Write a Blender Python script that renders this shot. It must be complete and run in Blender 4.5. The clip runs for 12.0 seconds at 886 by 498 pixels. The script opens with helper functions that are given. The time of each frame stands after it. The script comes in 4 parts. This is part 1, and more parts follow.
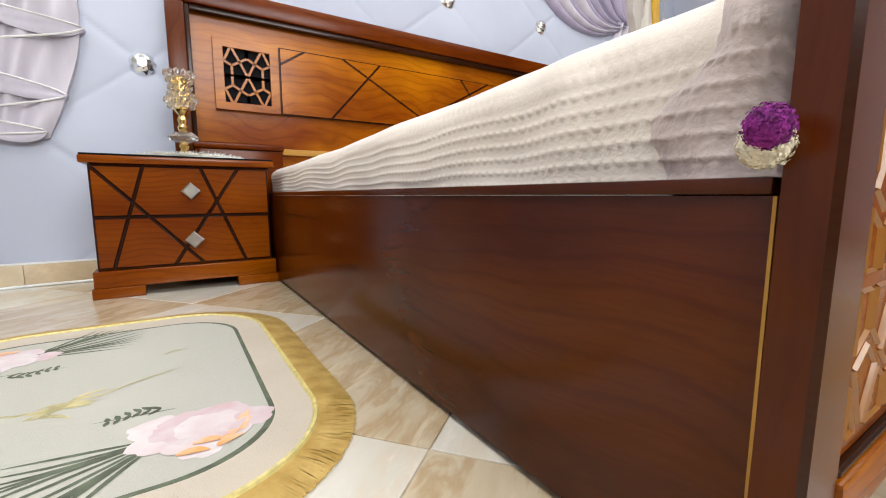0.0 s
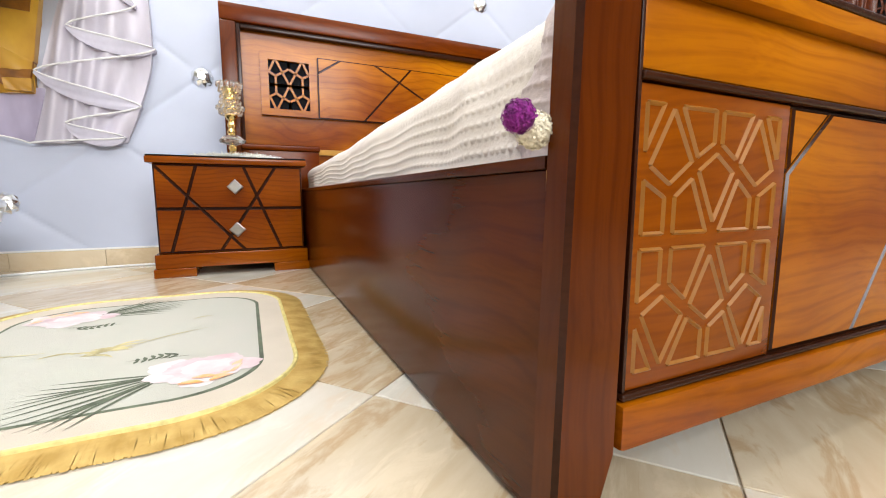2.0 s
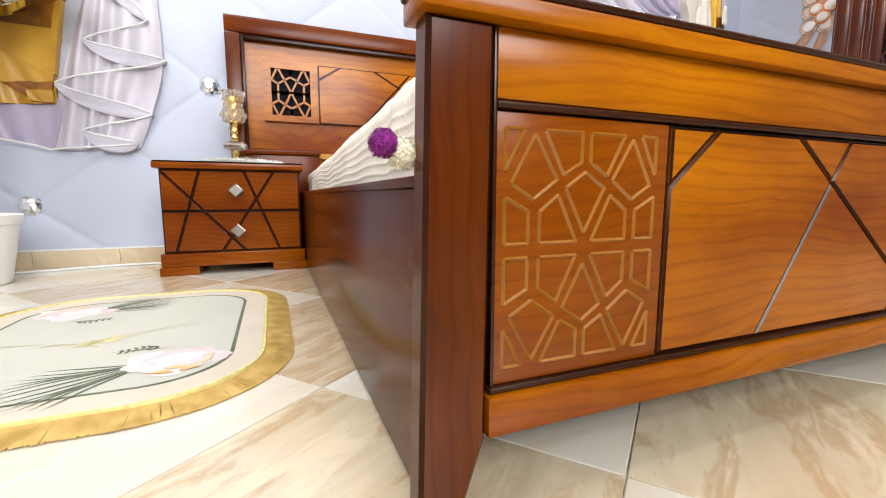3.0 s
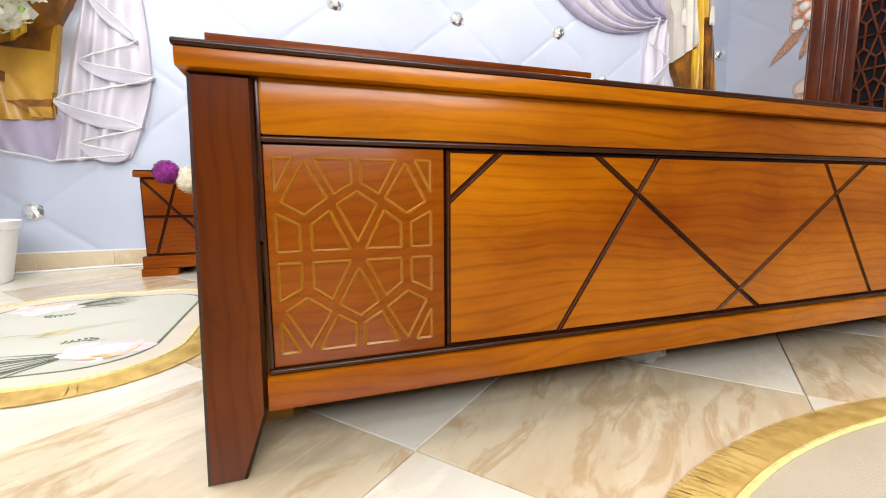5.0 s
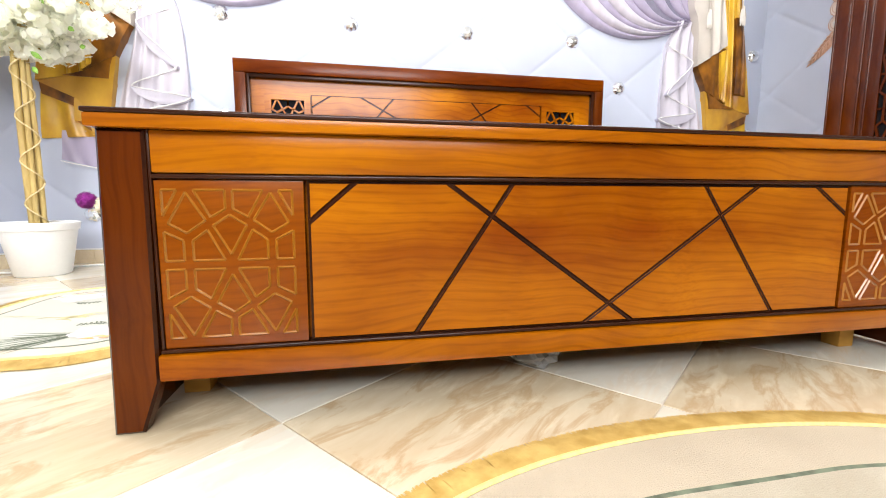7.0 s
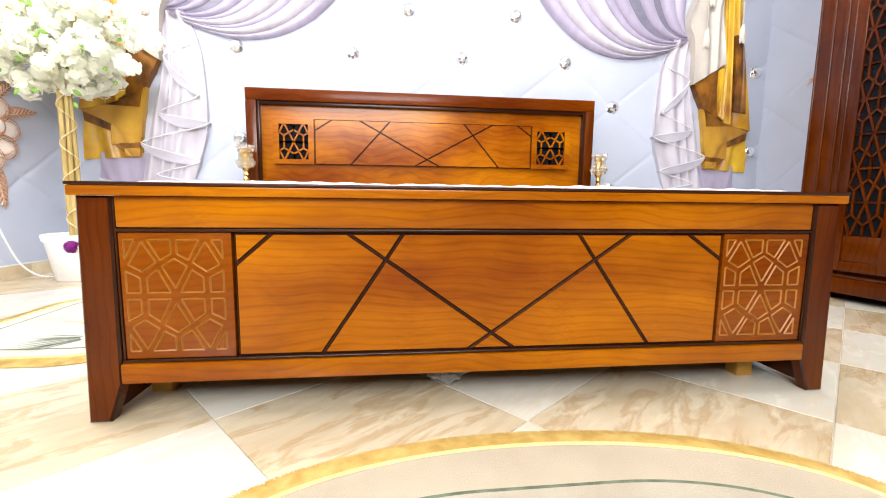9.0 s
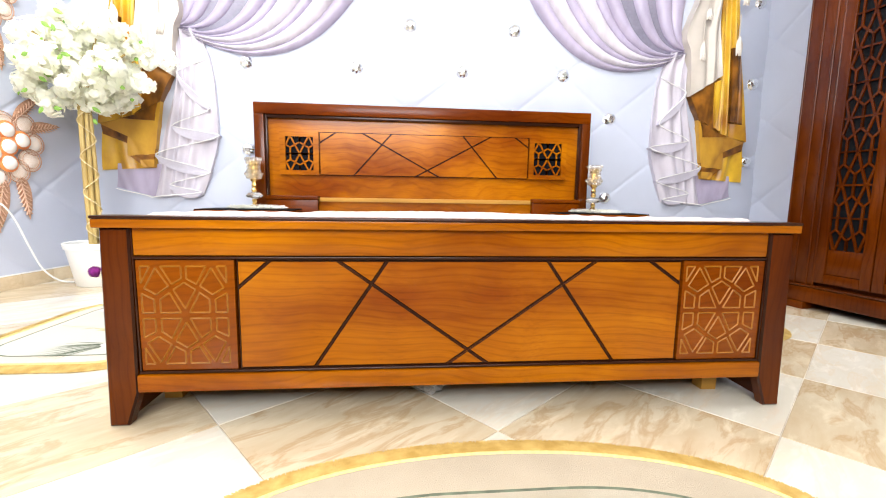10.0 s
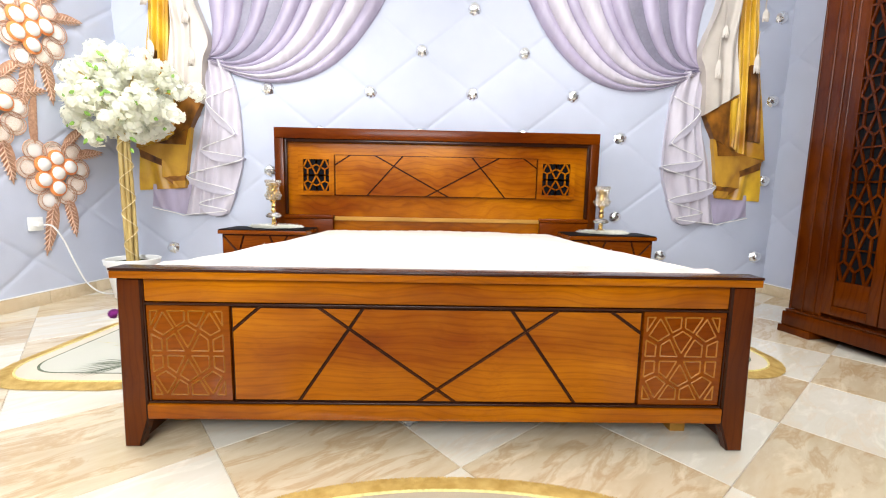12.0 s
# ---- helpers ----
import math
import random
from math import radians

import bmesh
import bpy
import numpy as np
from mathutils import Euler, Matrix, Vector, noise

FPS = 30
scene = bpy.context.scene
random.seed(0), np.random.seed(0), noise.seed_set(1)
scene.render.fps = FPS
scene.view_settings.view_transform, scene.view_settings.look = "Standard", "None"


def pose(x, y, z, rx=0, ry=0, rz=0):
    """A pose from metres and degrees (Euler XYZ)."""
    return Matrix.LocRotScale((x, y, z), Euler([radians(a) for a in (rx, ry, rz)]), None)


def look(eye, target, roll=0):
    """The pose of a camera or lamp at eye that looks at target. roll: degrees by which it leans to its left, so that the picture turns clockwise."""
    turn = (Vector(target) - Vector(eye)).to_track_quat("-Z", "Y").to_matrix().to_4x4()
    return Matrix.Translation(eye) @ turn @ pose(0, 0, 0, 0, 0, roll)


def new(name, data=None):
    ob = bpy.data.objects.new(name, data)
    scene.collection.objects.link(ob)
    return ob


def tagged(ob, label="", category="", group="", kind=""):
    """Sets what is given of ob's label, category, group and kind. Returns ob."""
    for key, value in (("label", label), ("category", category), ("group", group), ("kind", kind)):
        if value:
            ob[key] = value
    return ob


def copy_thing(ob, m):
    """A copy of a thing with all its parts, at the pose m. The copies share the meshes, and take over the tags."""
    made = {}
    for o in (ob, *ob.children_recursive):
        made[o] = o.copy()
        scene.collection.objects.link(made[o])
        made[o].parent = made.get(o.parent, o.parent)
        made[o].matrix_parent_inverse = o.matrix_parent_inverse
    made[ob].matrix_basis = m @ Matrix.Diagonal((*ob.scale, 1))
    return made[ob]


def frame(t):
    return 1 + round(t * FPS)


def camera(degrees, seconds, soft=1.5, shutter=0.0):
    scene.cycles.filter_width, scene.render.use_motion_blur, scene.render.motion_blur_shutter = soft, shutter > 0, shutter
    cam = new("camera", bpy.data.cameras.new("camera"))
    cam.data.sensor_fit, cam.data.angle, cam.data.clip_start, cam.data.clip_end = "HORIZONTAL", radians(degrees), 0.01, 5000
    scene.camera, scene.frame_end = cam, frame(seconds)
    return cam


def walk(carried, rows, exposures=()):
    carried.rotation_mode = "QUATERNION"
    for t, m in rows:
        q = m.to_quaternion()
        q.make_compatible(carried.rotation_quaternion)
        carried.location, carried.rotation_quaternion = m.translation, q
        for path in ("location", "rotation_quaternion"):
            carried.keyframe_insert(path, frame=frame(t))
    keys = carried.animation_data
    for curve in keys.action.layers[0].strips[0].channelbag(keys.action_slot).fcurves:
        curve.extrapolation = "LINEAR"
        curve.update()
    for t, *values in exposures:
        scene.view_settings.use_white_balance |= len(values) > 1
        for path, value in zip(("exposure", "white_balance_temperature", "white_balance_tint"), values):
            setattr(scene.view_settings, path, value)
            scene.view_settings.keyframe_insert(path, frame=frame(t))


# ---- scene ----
cam = camera(93.0, 12.0, soft=1.1)
PATH = [
    (0, (0.021, 0.046, 0.341), (1.089, 1.718, 0.087), -0.1),
    (0.5, (0.048, 0.007, 0.331), (1.045, 1.721, 0.072), -0.3),
    (1, (0.069, -0.037, 0.313), (1.011, 1.709, 0.064), 0.0),
    (1.5, (0.091, -0.076, 0.31), (0.984, 1.696, 0.061), -0.3),
    (2, (0.122, -0.129, 0.318), (0.954, 1.673, 0.07), -0.0),
    (2.5, (0.162, -0.175, 0.326), (0.946, 1.647, 0.076), -0.2),
    (3, (0.225, -0.228, 0.333), (0.965, 1.613, 0.083), 0.0),
    (3.5, (0.283, -0.266, 0.326), (0.998, 1.585, 0.077), -0.0),
    (3.7, (0.312, -0.291, 0.336), (1.016, 1.563, 0.078), 0.2),
    (5.3, (0.495, -0.431, 0.351), (1.111, 1.457, 0.108), -0.4),
    (5.5, (0.517, -0.447, 0.351), (1.114, 1.446, 0.109), -0.3),
    (6, (0.589, -0.507, 0.366), (1.116, 1.407, 0.125), -0.1),
    (6.5, (0.655, -0.556, 0.377), (1.113, 1.376, 0.137), 0.2),
    (7, (0.74, -0.605, 0.385), (1.13, 1.342, 0.147), 0.1),
    (7.5, (0.811, -0.643, 0.392), (1.161, 1.312, 0.154), 0.2),
    (9.3, (1.01, -0.837, 0.519), (1.233, 1.136, 0.281), 0.7),
    (9.5, (1.012, -0.854, 0.537), (1.236, 1.118, 0.295), 0.7),
    (10, (1.06, -0.91, 0.572), (1.245, 1.067, 0.327), 0.9),
    (10.5, (1.104, -0.937, 0.629), (1.24, 1.042, 0.38), 0.9),
    (11, (1.151, -0.958, 0.673), (1.239, 1.024, 0.42), 1.0),
    (11.5, (1.185, -0.976, 0.708), (1.245, 1.007, 0.455), 0.9),
    (12, (1.214, -0.999, 0.726), (1.253, 0.985, 0.473), 1.1),
]
EXPOSURES = [(0, -0.28), (1.0, -0.12), (2.0, 0.01), (3.5, 0.08), (5.5, 0.19), (6.5, 0.33), (7.5, 0.38), (9.5, 0.42), (10.5, 0.34), (12, 0.08)]
walk(cam, [(t, look(eye, target, roll)) for t, eye, target, roll in PATH], EXPOSURES)

# ---- world and lights ----
world = bpy.data.worlds.new("world")
scene.world = world
world.use_nodes = True
world.node_tree.nodes["Background"].inputs[0].default_value = (0.9, 0.95, 1.0, 1)
world.node_tree.nodes["Background"].inputs[1].default_value = 0.3


def lamp(name, x, y, z, sx, sy, watts, color=(1, 0.985, 0.97), target=None):
    data = bpy.data.lights.new(name, "AREA")
    data.shape, data.size, data.size_y, data.energy, data.color = "RECTANGLE", sx, sy, watts, color
    ob = new(name, data)
    ob.matrix_world = look((x, y, z), target or (x, y + 0.001, 0))
    return ob


CEIL = 2.8
lamp("unseen_ceiling_lamp", 1.25, 0.1, CEIL - 0.03, 4.6, 0.6, 48)
# daylight of the shop front, high in the wall behind the camera
lamp("shop_window_light", 0.45, -3.07, 2.26, 2.6, 0.95, 140, (0.97, 0.98, 1.0), (0.6, 1.0, 1.6))
lamp("unseen_ceiling_lamp", 1.1, -2.4, CEIL - 0.03, 2.4, 0.4, 36)
# two unseen lamps, added to brighten the right and left walls
lamp("unseen_ceiling_lamp", 2.5, 1.1, CEIL - 0.03, 0.4, 0.4, 22)
lamp("unseen_ceiling_lamp", -0.55, 0.75, CEIL - 0.03, 0.5, 0.5, 42)


# ---- materials ----
def material(name, color, rough=0.5, metal=0.0, coat=0.0, vary=0.15, scale=6.0, bump=0.05, fine=60.0, stretch=(1, 1, 1), other=None, coat_rough=0.05):
    m = bpy.data.materials.new(name)
    m.use_nodes = True
    nt = m.node_tree
    b = nt.nodes["Principled BSDF"]
    tc = nt.nodes.new("ShaderNodeTexCoord")
    mp = nt.nodes.new("ShaderNodeMapping")
    mp.inputs["Scale"].default_value = stretch
    nt.links.new(tc.outputs["Object"], mp.inputs[0])
    big = nt.nodes.new("ShaderNodeTexNoise")
    big.inputs["Scale"].default_value, big.inputs["Detail"].default_value = scale, 5
    small = nt.nodes.new("ShaderNodeTexNoise")
    small.inputs["Scale"].default_value, small.inputs["Detail"].default_value = fine, 3
    for n in (big, small):
        nt.links.new(mp.outputs[0], n.inputs["Vector"])
    ramp = nt.nodes.new("ShaderNodeValToRGB")
    lo = other or tuple(c * (1 - vary) for c in color)
    hi = color if other else tuple(min(1, c * (1 + vary)) for c in color)
    ramp.color_ramp.elements[0].position, ramp.color_ramp.elements[0].color = 0.32, (*lo, 1)
    ramp.color_ramp.elements[1].position, ramp.color_ramp.elements[1].color = 0.68, (*hi, 1)
    mix = nt.nodes.new("ShaderNodeMath")
    mix.operation = "MULTIPLY_ADD"
    mix.inputs[1].default_value, mix.inputs[2].default_value = 0.3, -0.15
    add = nt.nodes.new("ShaderNodeMath")
    nt.links.new(small.outputs[0], mix.inputs[0])
    nt.links.new(mix.outputs[0], add.inputs[0])
    nt.links.new(big.outputs[0], add.inputs[1])
    nt.links.new(add.outputs[0], ramp.inputs[0])
    nt.links.new(ramp.outputs[0], b.inputs["Base Color"])
    b.inputs["Roughness"].default_value, b.inputs["Metallic"].default_value = rough, metal
    b.inputs["Coat Weight"].default_value, b.inputs["Coat Roughness"].default_value = coat, coat_rough
    if bump:
        bp = nt.nodes.new("ShaderNodeBump")
        bp.inputs["Strength"].default_value, bp.inputs["Distance"].default_value = bump, 0.004
        nt.links.new(small.outputs[0], bp.inputs["Height"])
        nt.links.new(bp.outputs[0], b.inputs["Normal"])
    return m


def wood(name, color, dark, axis, coat=0.9, rings=0.36, gloss=1.33):
    """Stained, lacquered timber: long figure along one axis, fine pores, a soft cloudiness of the stain."""
    m = bpy.data.materials.new(name)
    m.use_nodes = True
    nt = m.node_tree
    p = nt.nodes["Principled BSDF"]
    tc = nt.nodes.new("ShaderNodeTexCoord")

    # the grain wanders: shift the coordinates by a slow noise
    slow = nt.nodes.new("ShaderNodeTexNoise")
    slow.inputs["Scale"].default_value, slow.inputs["Detail"].default_value = 2.2, 2
    nt.links.new(tc.outputs["Object"], slow.inputs["Vector"])
    bend = nt.nodes.new("ShaderNodeVectorMath")
    bend.operation = "MULTIPLY_ADD"
    bend.inputs[1].default_value = (0.13, 0.13, 0.13)
    nt.links.new(slow.outputs["Color"], bend.inputs[0])
    nt.links.new(tc.outputs["Object"], bend.inputs[2])

    def stretched(k, offset=(0, 0, 0)):
        s = [1.0, 1.0, 1.0]
        s["xyz".index(axis)] = k
        mp = nt.nodes.new("ShaderNodeMapping")
        mp.inputs["Scale"].default_value, mp.inputs["Location"].default_value = s, offset
        nt.links.new(bend.outputs[0], mp.inputs[0])
        return mp.outputs[0]

    def noisy(vec, scale, detail):
        n = nt.nodes.new("ShaderNodeTexNoise")
        n.inputs["Scale"].default_value, n.inputs["Detail"].default_value = scale, detail
        nt.links.new(vec, n.inputs["Vector"])
        return n.outputs[0]

    def ramp(src, stops):
        r = nt.nodes.new("ShaderNodeValToRGB")
        e = r.color_ramp.elements
        e[0].position, e[0].color = stops[0][0], (*stops[0][1], 1)
        e[1].position, e[1].color = stops[-1][0], (*stops[-1][1], 1)
        for q, col in stops[1:-1]:
            e.new(q).color = (*col, 1)
        nt.links.new(src, r.inputs[0])
        return r.outputs[0]

    def times(under, over, amount):
        x = nt.nodes.new("ShaderNodeMix")
        x.data_type, x.blend_type = "RGBA", "MULTIPLY"
        x.inputs[0].default_value = amount
        nt.links.new(under, x.inputs[6])
        nt.links.new(over, x.inputs[7])
        return x.outputs[2]

    body = ramp(noisy(stretched(0.3), 4.0, 4), [(0.34, dark), (0.66, color)])
    wave = nt.nodes.new("ShaderNodeTexWave")
    wave.wave_type, wave.rings_direction = "RINGS", "SPHERICAL"
    for key, value in (("Scale", 16), ("Distortion", 5.5), ("Detail", 3), ("Detail Scale", 0.35)):
        wave.inputs[key].default_value = value
    nt.links.new(stretched(0.13, (0.05, 0.0, 0.13) if axis != "z" else (0.13, 0.0, 0.02)), wave.inputs["Vector"])
    figure = ramp(wave.outputs[0], [(0.0, (0.55, 0.42, 0.34)), (0.22, (0.93, 0.90, 0.88)), (1.0, (1, 1, 1))])
    pores = ramp(noisy(stretched(0.035), 230, 2), [(0.36, (0.55, 0.45, 0.40)), (0.55, (1, 1, 1))])
    cloud = ramp(noisy(tc.outputs["Object"], 3.2, 3), [(0.34, (0.66, 0.54, 0.48)), (0.62, (1, 1, 1))])
    tone = times(times(times(body, figure, rings), pores, 0.24), cloud, 0.6)
    nt.links.new(tone, p.inputs["Base Color"])
    p.inputs["Roughness"].default_value, p.inputs["Specular IOR Level"].default_value = 0.55, 0.0
    p.inputs["Coat Weight"].default_value, p.inputs["Coat Roughness"].default_value = coat, 0.2
    p.inputs["Coat IOR"].default_value = gloss
    bp = nt.nodes.new("ShaderNodeBump")
    bp.inputs["Strength"].default_value, bp.inputs["Distance"].default_value = 0.04, 0.002
    nt.links.new(pores, bp.inputs["Height"])
    nt.links.new(bp.outputs[0], p.inputs["Normal"])
    return m


BROWN, DEEP = (0.475, 0.160, 0.0010), (0.205, 0.042, 0.0003)
WOOD_X = wood("stained_wood_along_x", BROWN, DEEP, "x")
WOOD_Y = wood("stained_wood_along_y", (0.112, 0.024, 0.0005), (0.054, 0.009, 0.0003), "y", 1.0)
WOOD_Z = wood("stained_wood_upright", (0.130, 0.027, 0.0005), (0.050, 0.008, 0.0005), "z")
WOOD_DARK = wood("dark_stain_and_cap_reflection", (0.044, 0.012, 0.004), (0.022, 0.007, 0.003), "x", 1.0, 0.1, 1.3)
PINE = material("raw_pine", (0.43, 0.215, 0.028), rough=0.7, scale=12, stretch=(0.2, 1, 1))
WOOD_WARD = wood("wardrobe_wood_upright", (0.105, 0.021, 0.0005), (0.048, 0.008, 0.0005), "z", 1.0)
WOOD_FRAME = wood("frame_wood_along_x", (0.17, 0.036, 0.0005), (0.10, 0.016, 0.0003), "x", 0.6)
WOOD_RED = wood("reddish_wood_along_x", (0.26, 0.066, 0.0005), (0.15, 0.028, 0.0003), "x")
BLACK = material("black_backing", (0.006, 0.006, 0.007), rough=0.6, bump=0)
BLACK.node_tree.nodes["Principled BSDF"].inputs["Specular IOR Level"].default_value = 0.05
GOLDLINE = material("gilded_groove", (0.30, 0.115, 0.005), rough=0.35, bump=0, coat=0.6, coat_rough=0.12)
WALLPAPER = material("satin_wallpaper", (0.485, 0.525, 0.635), rough=0.55, vary=0.05, scale=2.2, bump=0.02, fine=300)
# unseen walls behind the camera, kept dark to dim reflections in the lacquer
UNSEEN_WALL = material("unseen_wall_grey_beige", (0.20, 0.185, 0.17), rough=0.8, vary=0.08)
PAINT = material("white_paint", (0.78, 0.78, 0.77), rough=0.6, vary=0.04)


def marble(name, base, second, vein, amount):
    """Glazed marble-look tile, each piece with its own drift of veins."""
    m = bpy.data.materials.new(name)
    m.use_nodes = True
    nt = m.node_tree
    b = nt.nodes["Principled BSDF"]
    tc, info = nt.nodes.new("ShaderNodeTexCoord"), nt.nodes.new("ShaderNodeObjectInfo")
    shift = nt.nodes.new("ShaderNodeVectorMath")
    shift.operation = "MULTIPLY_ADD"
    shift.inputs[1].default_value = (37, 61, 13)
    nt.links.new(info.outputs["Random"], shift.inputs[0])
    nt.links.new(tc.outputs["Object"], shift.inputs[2])
    mp = nt.nodes.new("ShaderNodeMapping")
    mp.inputs["Rotation"].default_value = (0, 0, radians(-35))
    mp.inputs["Scale"].default_value = (1.0, 3.3, 1)
    nt.links.new(shift.outputs[0], mp.inputs[0])
    def tex(scale, detail, distort):
        n = nt.nodes.new("ShaderNodeTexNoise")
        n.inputs["Scale"].default_value, n.inputs["Detail"].default_value, n.inputs["Distortion"].default_value = scale, detail, distort
        n.inputs["Roughness"].default_value = 0.62
        nt.links.new(mp.outputs[0], n.inputs["Vector"])
        return n.outputs[0]

    def ramp(src, stops):
        r = nt.nodes.new("ShaderNodeValToRGB")
        e = r.color_ramp.elements
        e[0].position, e[0].color = stops[0][0], (*stops[0][1], 1)
        e[1].position, e[1].color = stops[-1][0], (*stops[-1][1], 1)
        for p, col in stops[1:-1]:
            e.new(p).color = (*col, 1)
        nt.links.new(src, r.inputs[0])
        return r.outputs[0]

    def blend(fac, under, over, amt):
        k = nt.nodes.new("ShaderNodeMath")
        k.operation = "MULTIPLY"
        k.inputs[1].default_value = amt
        nt.links.new(fac, k.inputs[0])
        x = nt.nodes.new("ShaderNodeMix")
        x.data_type = "RGBA"
        nt.links.new(k.outputs[0], x.inputs[0])
        nt.links.new(under, x.inputs[6])
        x.inputs[7].default_value = (*over, 1)
        return x

    white, black = (1, 1, 1), (0, 0, 0)
    ground = ramp(tex(2.6, 9, 0.4), [(0.36, base), (0.64, second)])
    dark = ramp(tex(4.5, 9, 0.7), [(0.50, black), (0.57, white), (0.66, black)])
    pale = ramp(tex(6.0, 8, 0.6), [(0.34, white), (0.46, black)])
    mix = blend(dark, ground, vein, amount)
    mix = blend(pale, mix.outputs[2], tuple(min(0.9, c * 1.3) for c in base), 0.4)
    nt.links.new(mix.outputs[2], b.inputs["Base Color"])
    b.inputs["Roughness"].default_value = 0.16
    b.inputs["Coat Weight"].default_value, b.inputs["Coat Roughness"].default_value = 0.3, 0.04
    return m


TILE_TAN = marble("tan_marble", (0.565, 0.49, 0.36), (0.465, 0.375, 0.245), (0.375, 0.245, 0.115), 0.6)
TILE_CREAM = marble("cream_marble", (0.63, 0.61, 0.535), (0.58, 0.545, 0.45), (0.62, 0.50, 0.35), 0.4)
GROUT = material("grout", (0.55, 0.49, 0.40), rough=0.9)


# ---- mesh helpers ----
def box(bm, x0, x1, y0, y1, z0, z1, bevel=0.0, segments=2):
    r = bmesh.ops.create_cube(bm, size=1, matrix=Matrix.Translation(((x0 + x1) / 2, (y0 + y1) / 2, (z0 + z1) / 2)) @ Matrix.Diagonal((x1 - x0, y1 - y0, z1 - z0, 1)))
    if bevel:
        edges = list({e for v in r["verts"] for e in v.link_edges})
        bmesh.ops.bevel(bm, geom=edges, offset=bevel, segments=segments, affect="EDGES", profile=0.6)
    return bm


def boxed(*a, **k):
    return box(bmesh.new(), *a, **k)


def base_of(ob):
    while ob.parent:
        ob = ob.parent
    return ob.location


def smooth(bm, angle=40):
    for f in bm.faces:
        f.smooth = True
    for e in bm.edges:
        e.smooth = e.is_manifold and e.calc_face_angle(3.0) < radians(angle)


def mesh_of(name, bm, mat, origin=(0, 0, 0), angle=40):
    bmesh.ops.translate(bm, verts=bm.verts, vec=-Vector(origin))
    smooth(bm, angle)
    me = bpy.data.meshes.new(name)
    bm.to_mesh(me)
    bm.free()
    me.materials.append(mat)
    return me


def part(name, bm, mat, parent, label="", angle=40, edge=None):
    """One mesh under a thing or a part; the bmesh is given in the room's own coordinates."""
    ob = new(name, mesh_of(name, bm, mat, base_of(parent), angle))
    ob.parent = parent
    if edge:
        ob.data.materials.append(edge)
    return tagged(ob, label)


def thing(name, at, label, category, group="", kind=""):
    ob = new(name)
    ob.location = at
    ob.empty_display_size = 0.1
    return tagged(ob, label, category, group, kind)


def solid(name, bm, mat, at, label="", category="", group="", kind="", angle=40):
    ob = new(name, mesh_of(name, bm, mat, at, angle))
    ob.location = at
    return tagged(ob, label, category, group, kind)


def prism(bm, poly, y0, y1, chamfer=0.0, edge=0):
    """A convex polygon in x and z, pushed from y1 (back) to y0 (front), with a chamfered front edge."""
    c = Vector((sum(p[0] for p in poly) / len(poly), sum(p[1] for p in poly) / len(poly)))
    rings = [[(p[0], y1, p[1]) for p in poly], [(p[0], y0 + chamfer, p[1]) for p in poly]]
    if chamfer:
        rings.append([(q[0], y0, q[1]) for q in inset(poly, chamfer)])
    vs = [[bm.verts.new(p) for p in ring] for ring in rings]
    n = len(poly)
    faces = []
    for a, b in zip(vs, vs[1:]):
        for i in range(n):
            faces.append(bm.faces.new((a[i], a[(i + 1) % n], b[(i + 1) % n], b[i])))
            if chamfer and b is vs[-1]:
                faces[-1].material_index = edge
    faces.append(bm.faces.new(vs[-1]))
    faces.append(bm.faces.new(vs[0][::-1]))
    bmesh.ops.recalc_face_normals(bm, faces=faces)


def inset(poly, d):
    """A convex polygon shrunk by d."""
    area = sum(a[0] * b[1] - b[0] * a[1] for a, b in zip(poly, poly[1:] + poly[:1]))
    if area < 0:
        poly = poly[::-1]
    out = list(poly)
    for a, b in zip(poly, poly[1:] + poly[:1]):
        n = Vector((-(b[1] - a[1]), b[0] - a[0])).normalized()
        out = clip(out, (a[0] + n[0] * d, a[1] + n[1] * d), n)
    return out


def clip(poly, p, n):
    """The part of a polygon on the side of the line through p to which n points."""
    out = []
    for a, b in zip(poly, poly[1:] + poly[:1]):
        da = (a[0] - p[0]) * n[0] + (a[1] - p[1]) * n[1]
        db = (b[0] - p[0]) * n[0] + (b[1] - p[1]) * n[1]
        if da >= 0:
            out.append(a)
        if da * db < 0:
            k = da / (da - db)
            out.append((a[0] + (b[0] - a[0]) * k, a[1] + (b[1] - a[1]) * k))
    return out


def split(rect, lines):
    """The pieces into which straight lines cut a rectangle (x0, z0, x1, z1)."""
    x0, z0, x1, z1 = rect
    pieces = [[(x0, z0), (x1, z0), (x1, z1), (x0, z1)]]
    for xa, za, xb, zb in lines:
        n = Vector((-(zb - za), xb - xa)).normalized()
        done = []
        for p in pieces:
            for side in (n, -n):
                q = clip(p, (xa, za), side)
                if len(q) > 2:
                    done.append(q)
        pieces = done
    return pieces


def grooved(rect, lines, y0, y1, gap, chamfer):
    bm = bmesh.new()
    for p in split(rect, lines):
        q = inset(p, gap / 2)
        if len(q) > 2:
            prism(bm, q, y0, y1, chamfer, 1)
    return bm


def lathe(bm, profile, cx, cy, n=24):
    rings = []
    for r, z in profile:
        rings.append([bm.verts.new((cx + r * math.cos(2 * math.pi * i / n), cy + r * math.sin(2 * math.pi * i / n), z)) for i in range(n)])
    for a, b in zip(rings, rings[1:]):
        for i in range(n):
            bm.faces.new((a[i], a[(i + 1) % n], b[(i + 1) % n], b[i]))
    bm.faces.new(rings[0][::-1])
    bm.faces.new(rings[-1])
    return bm


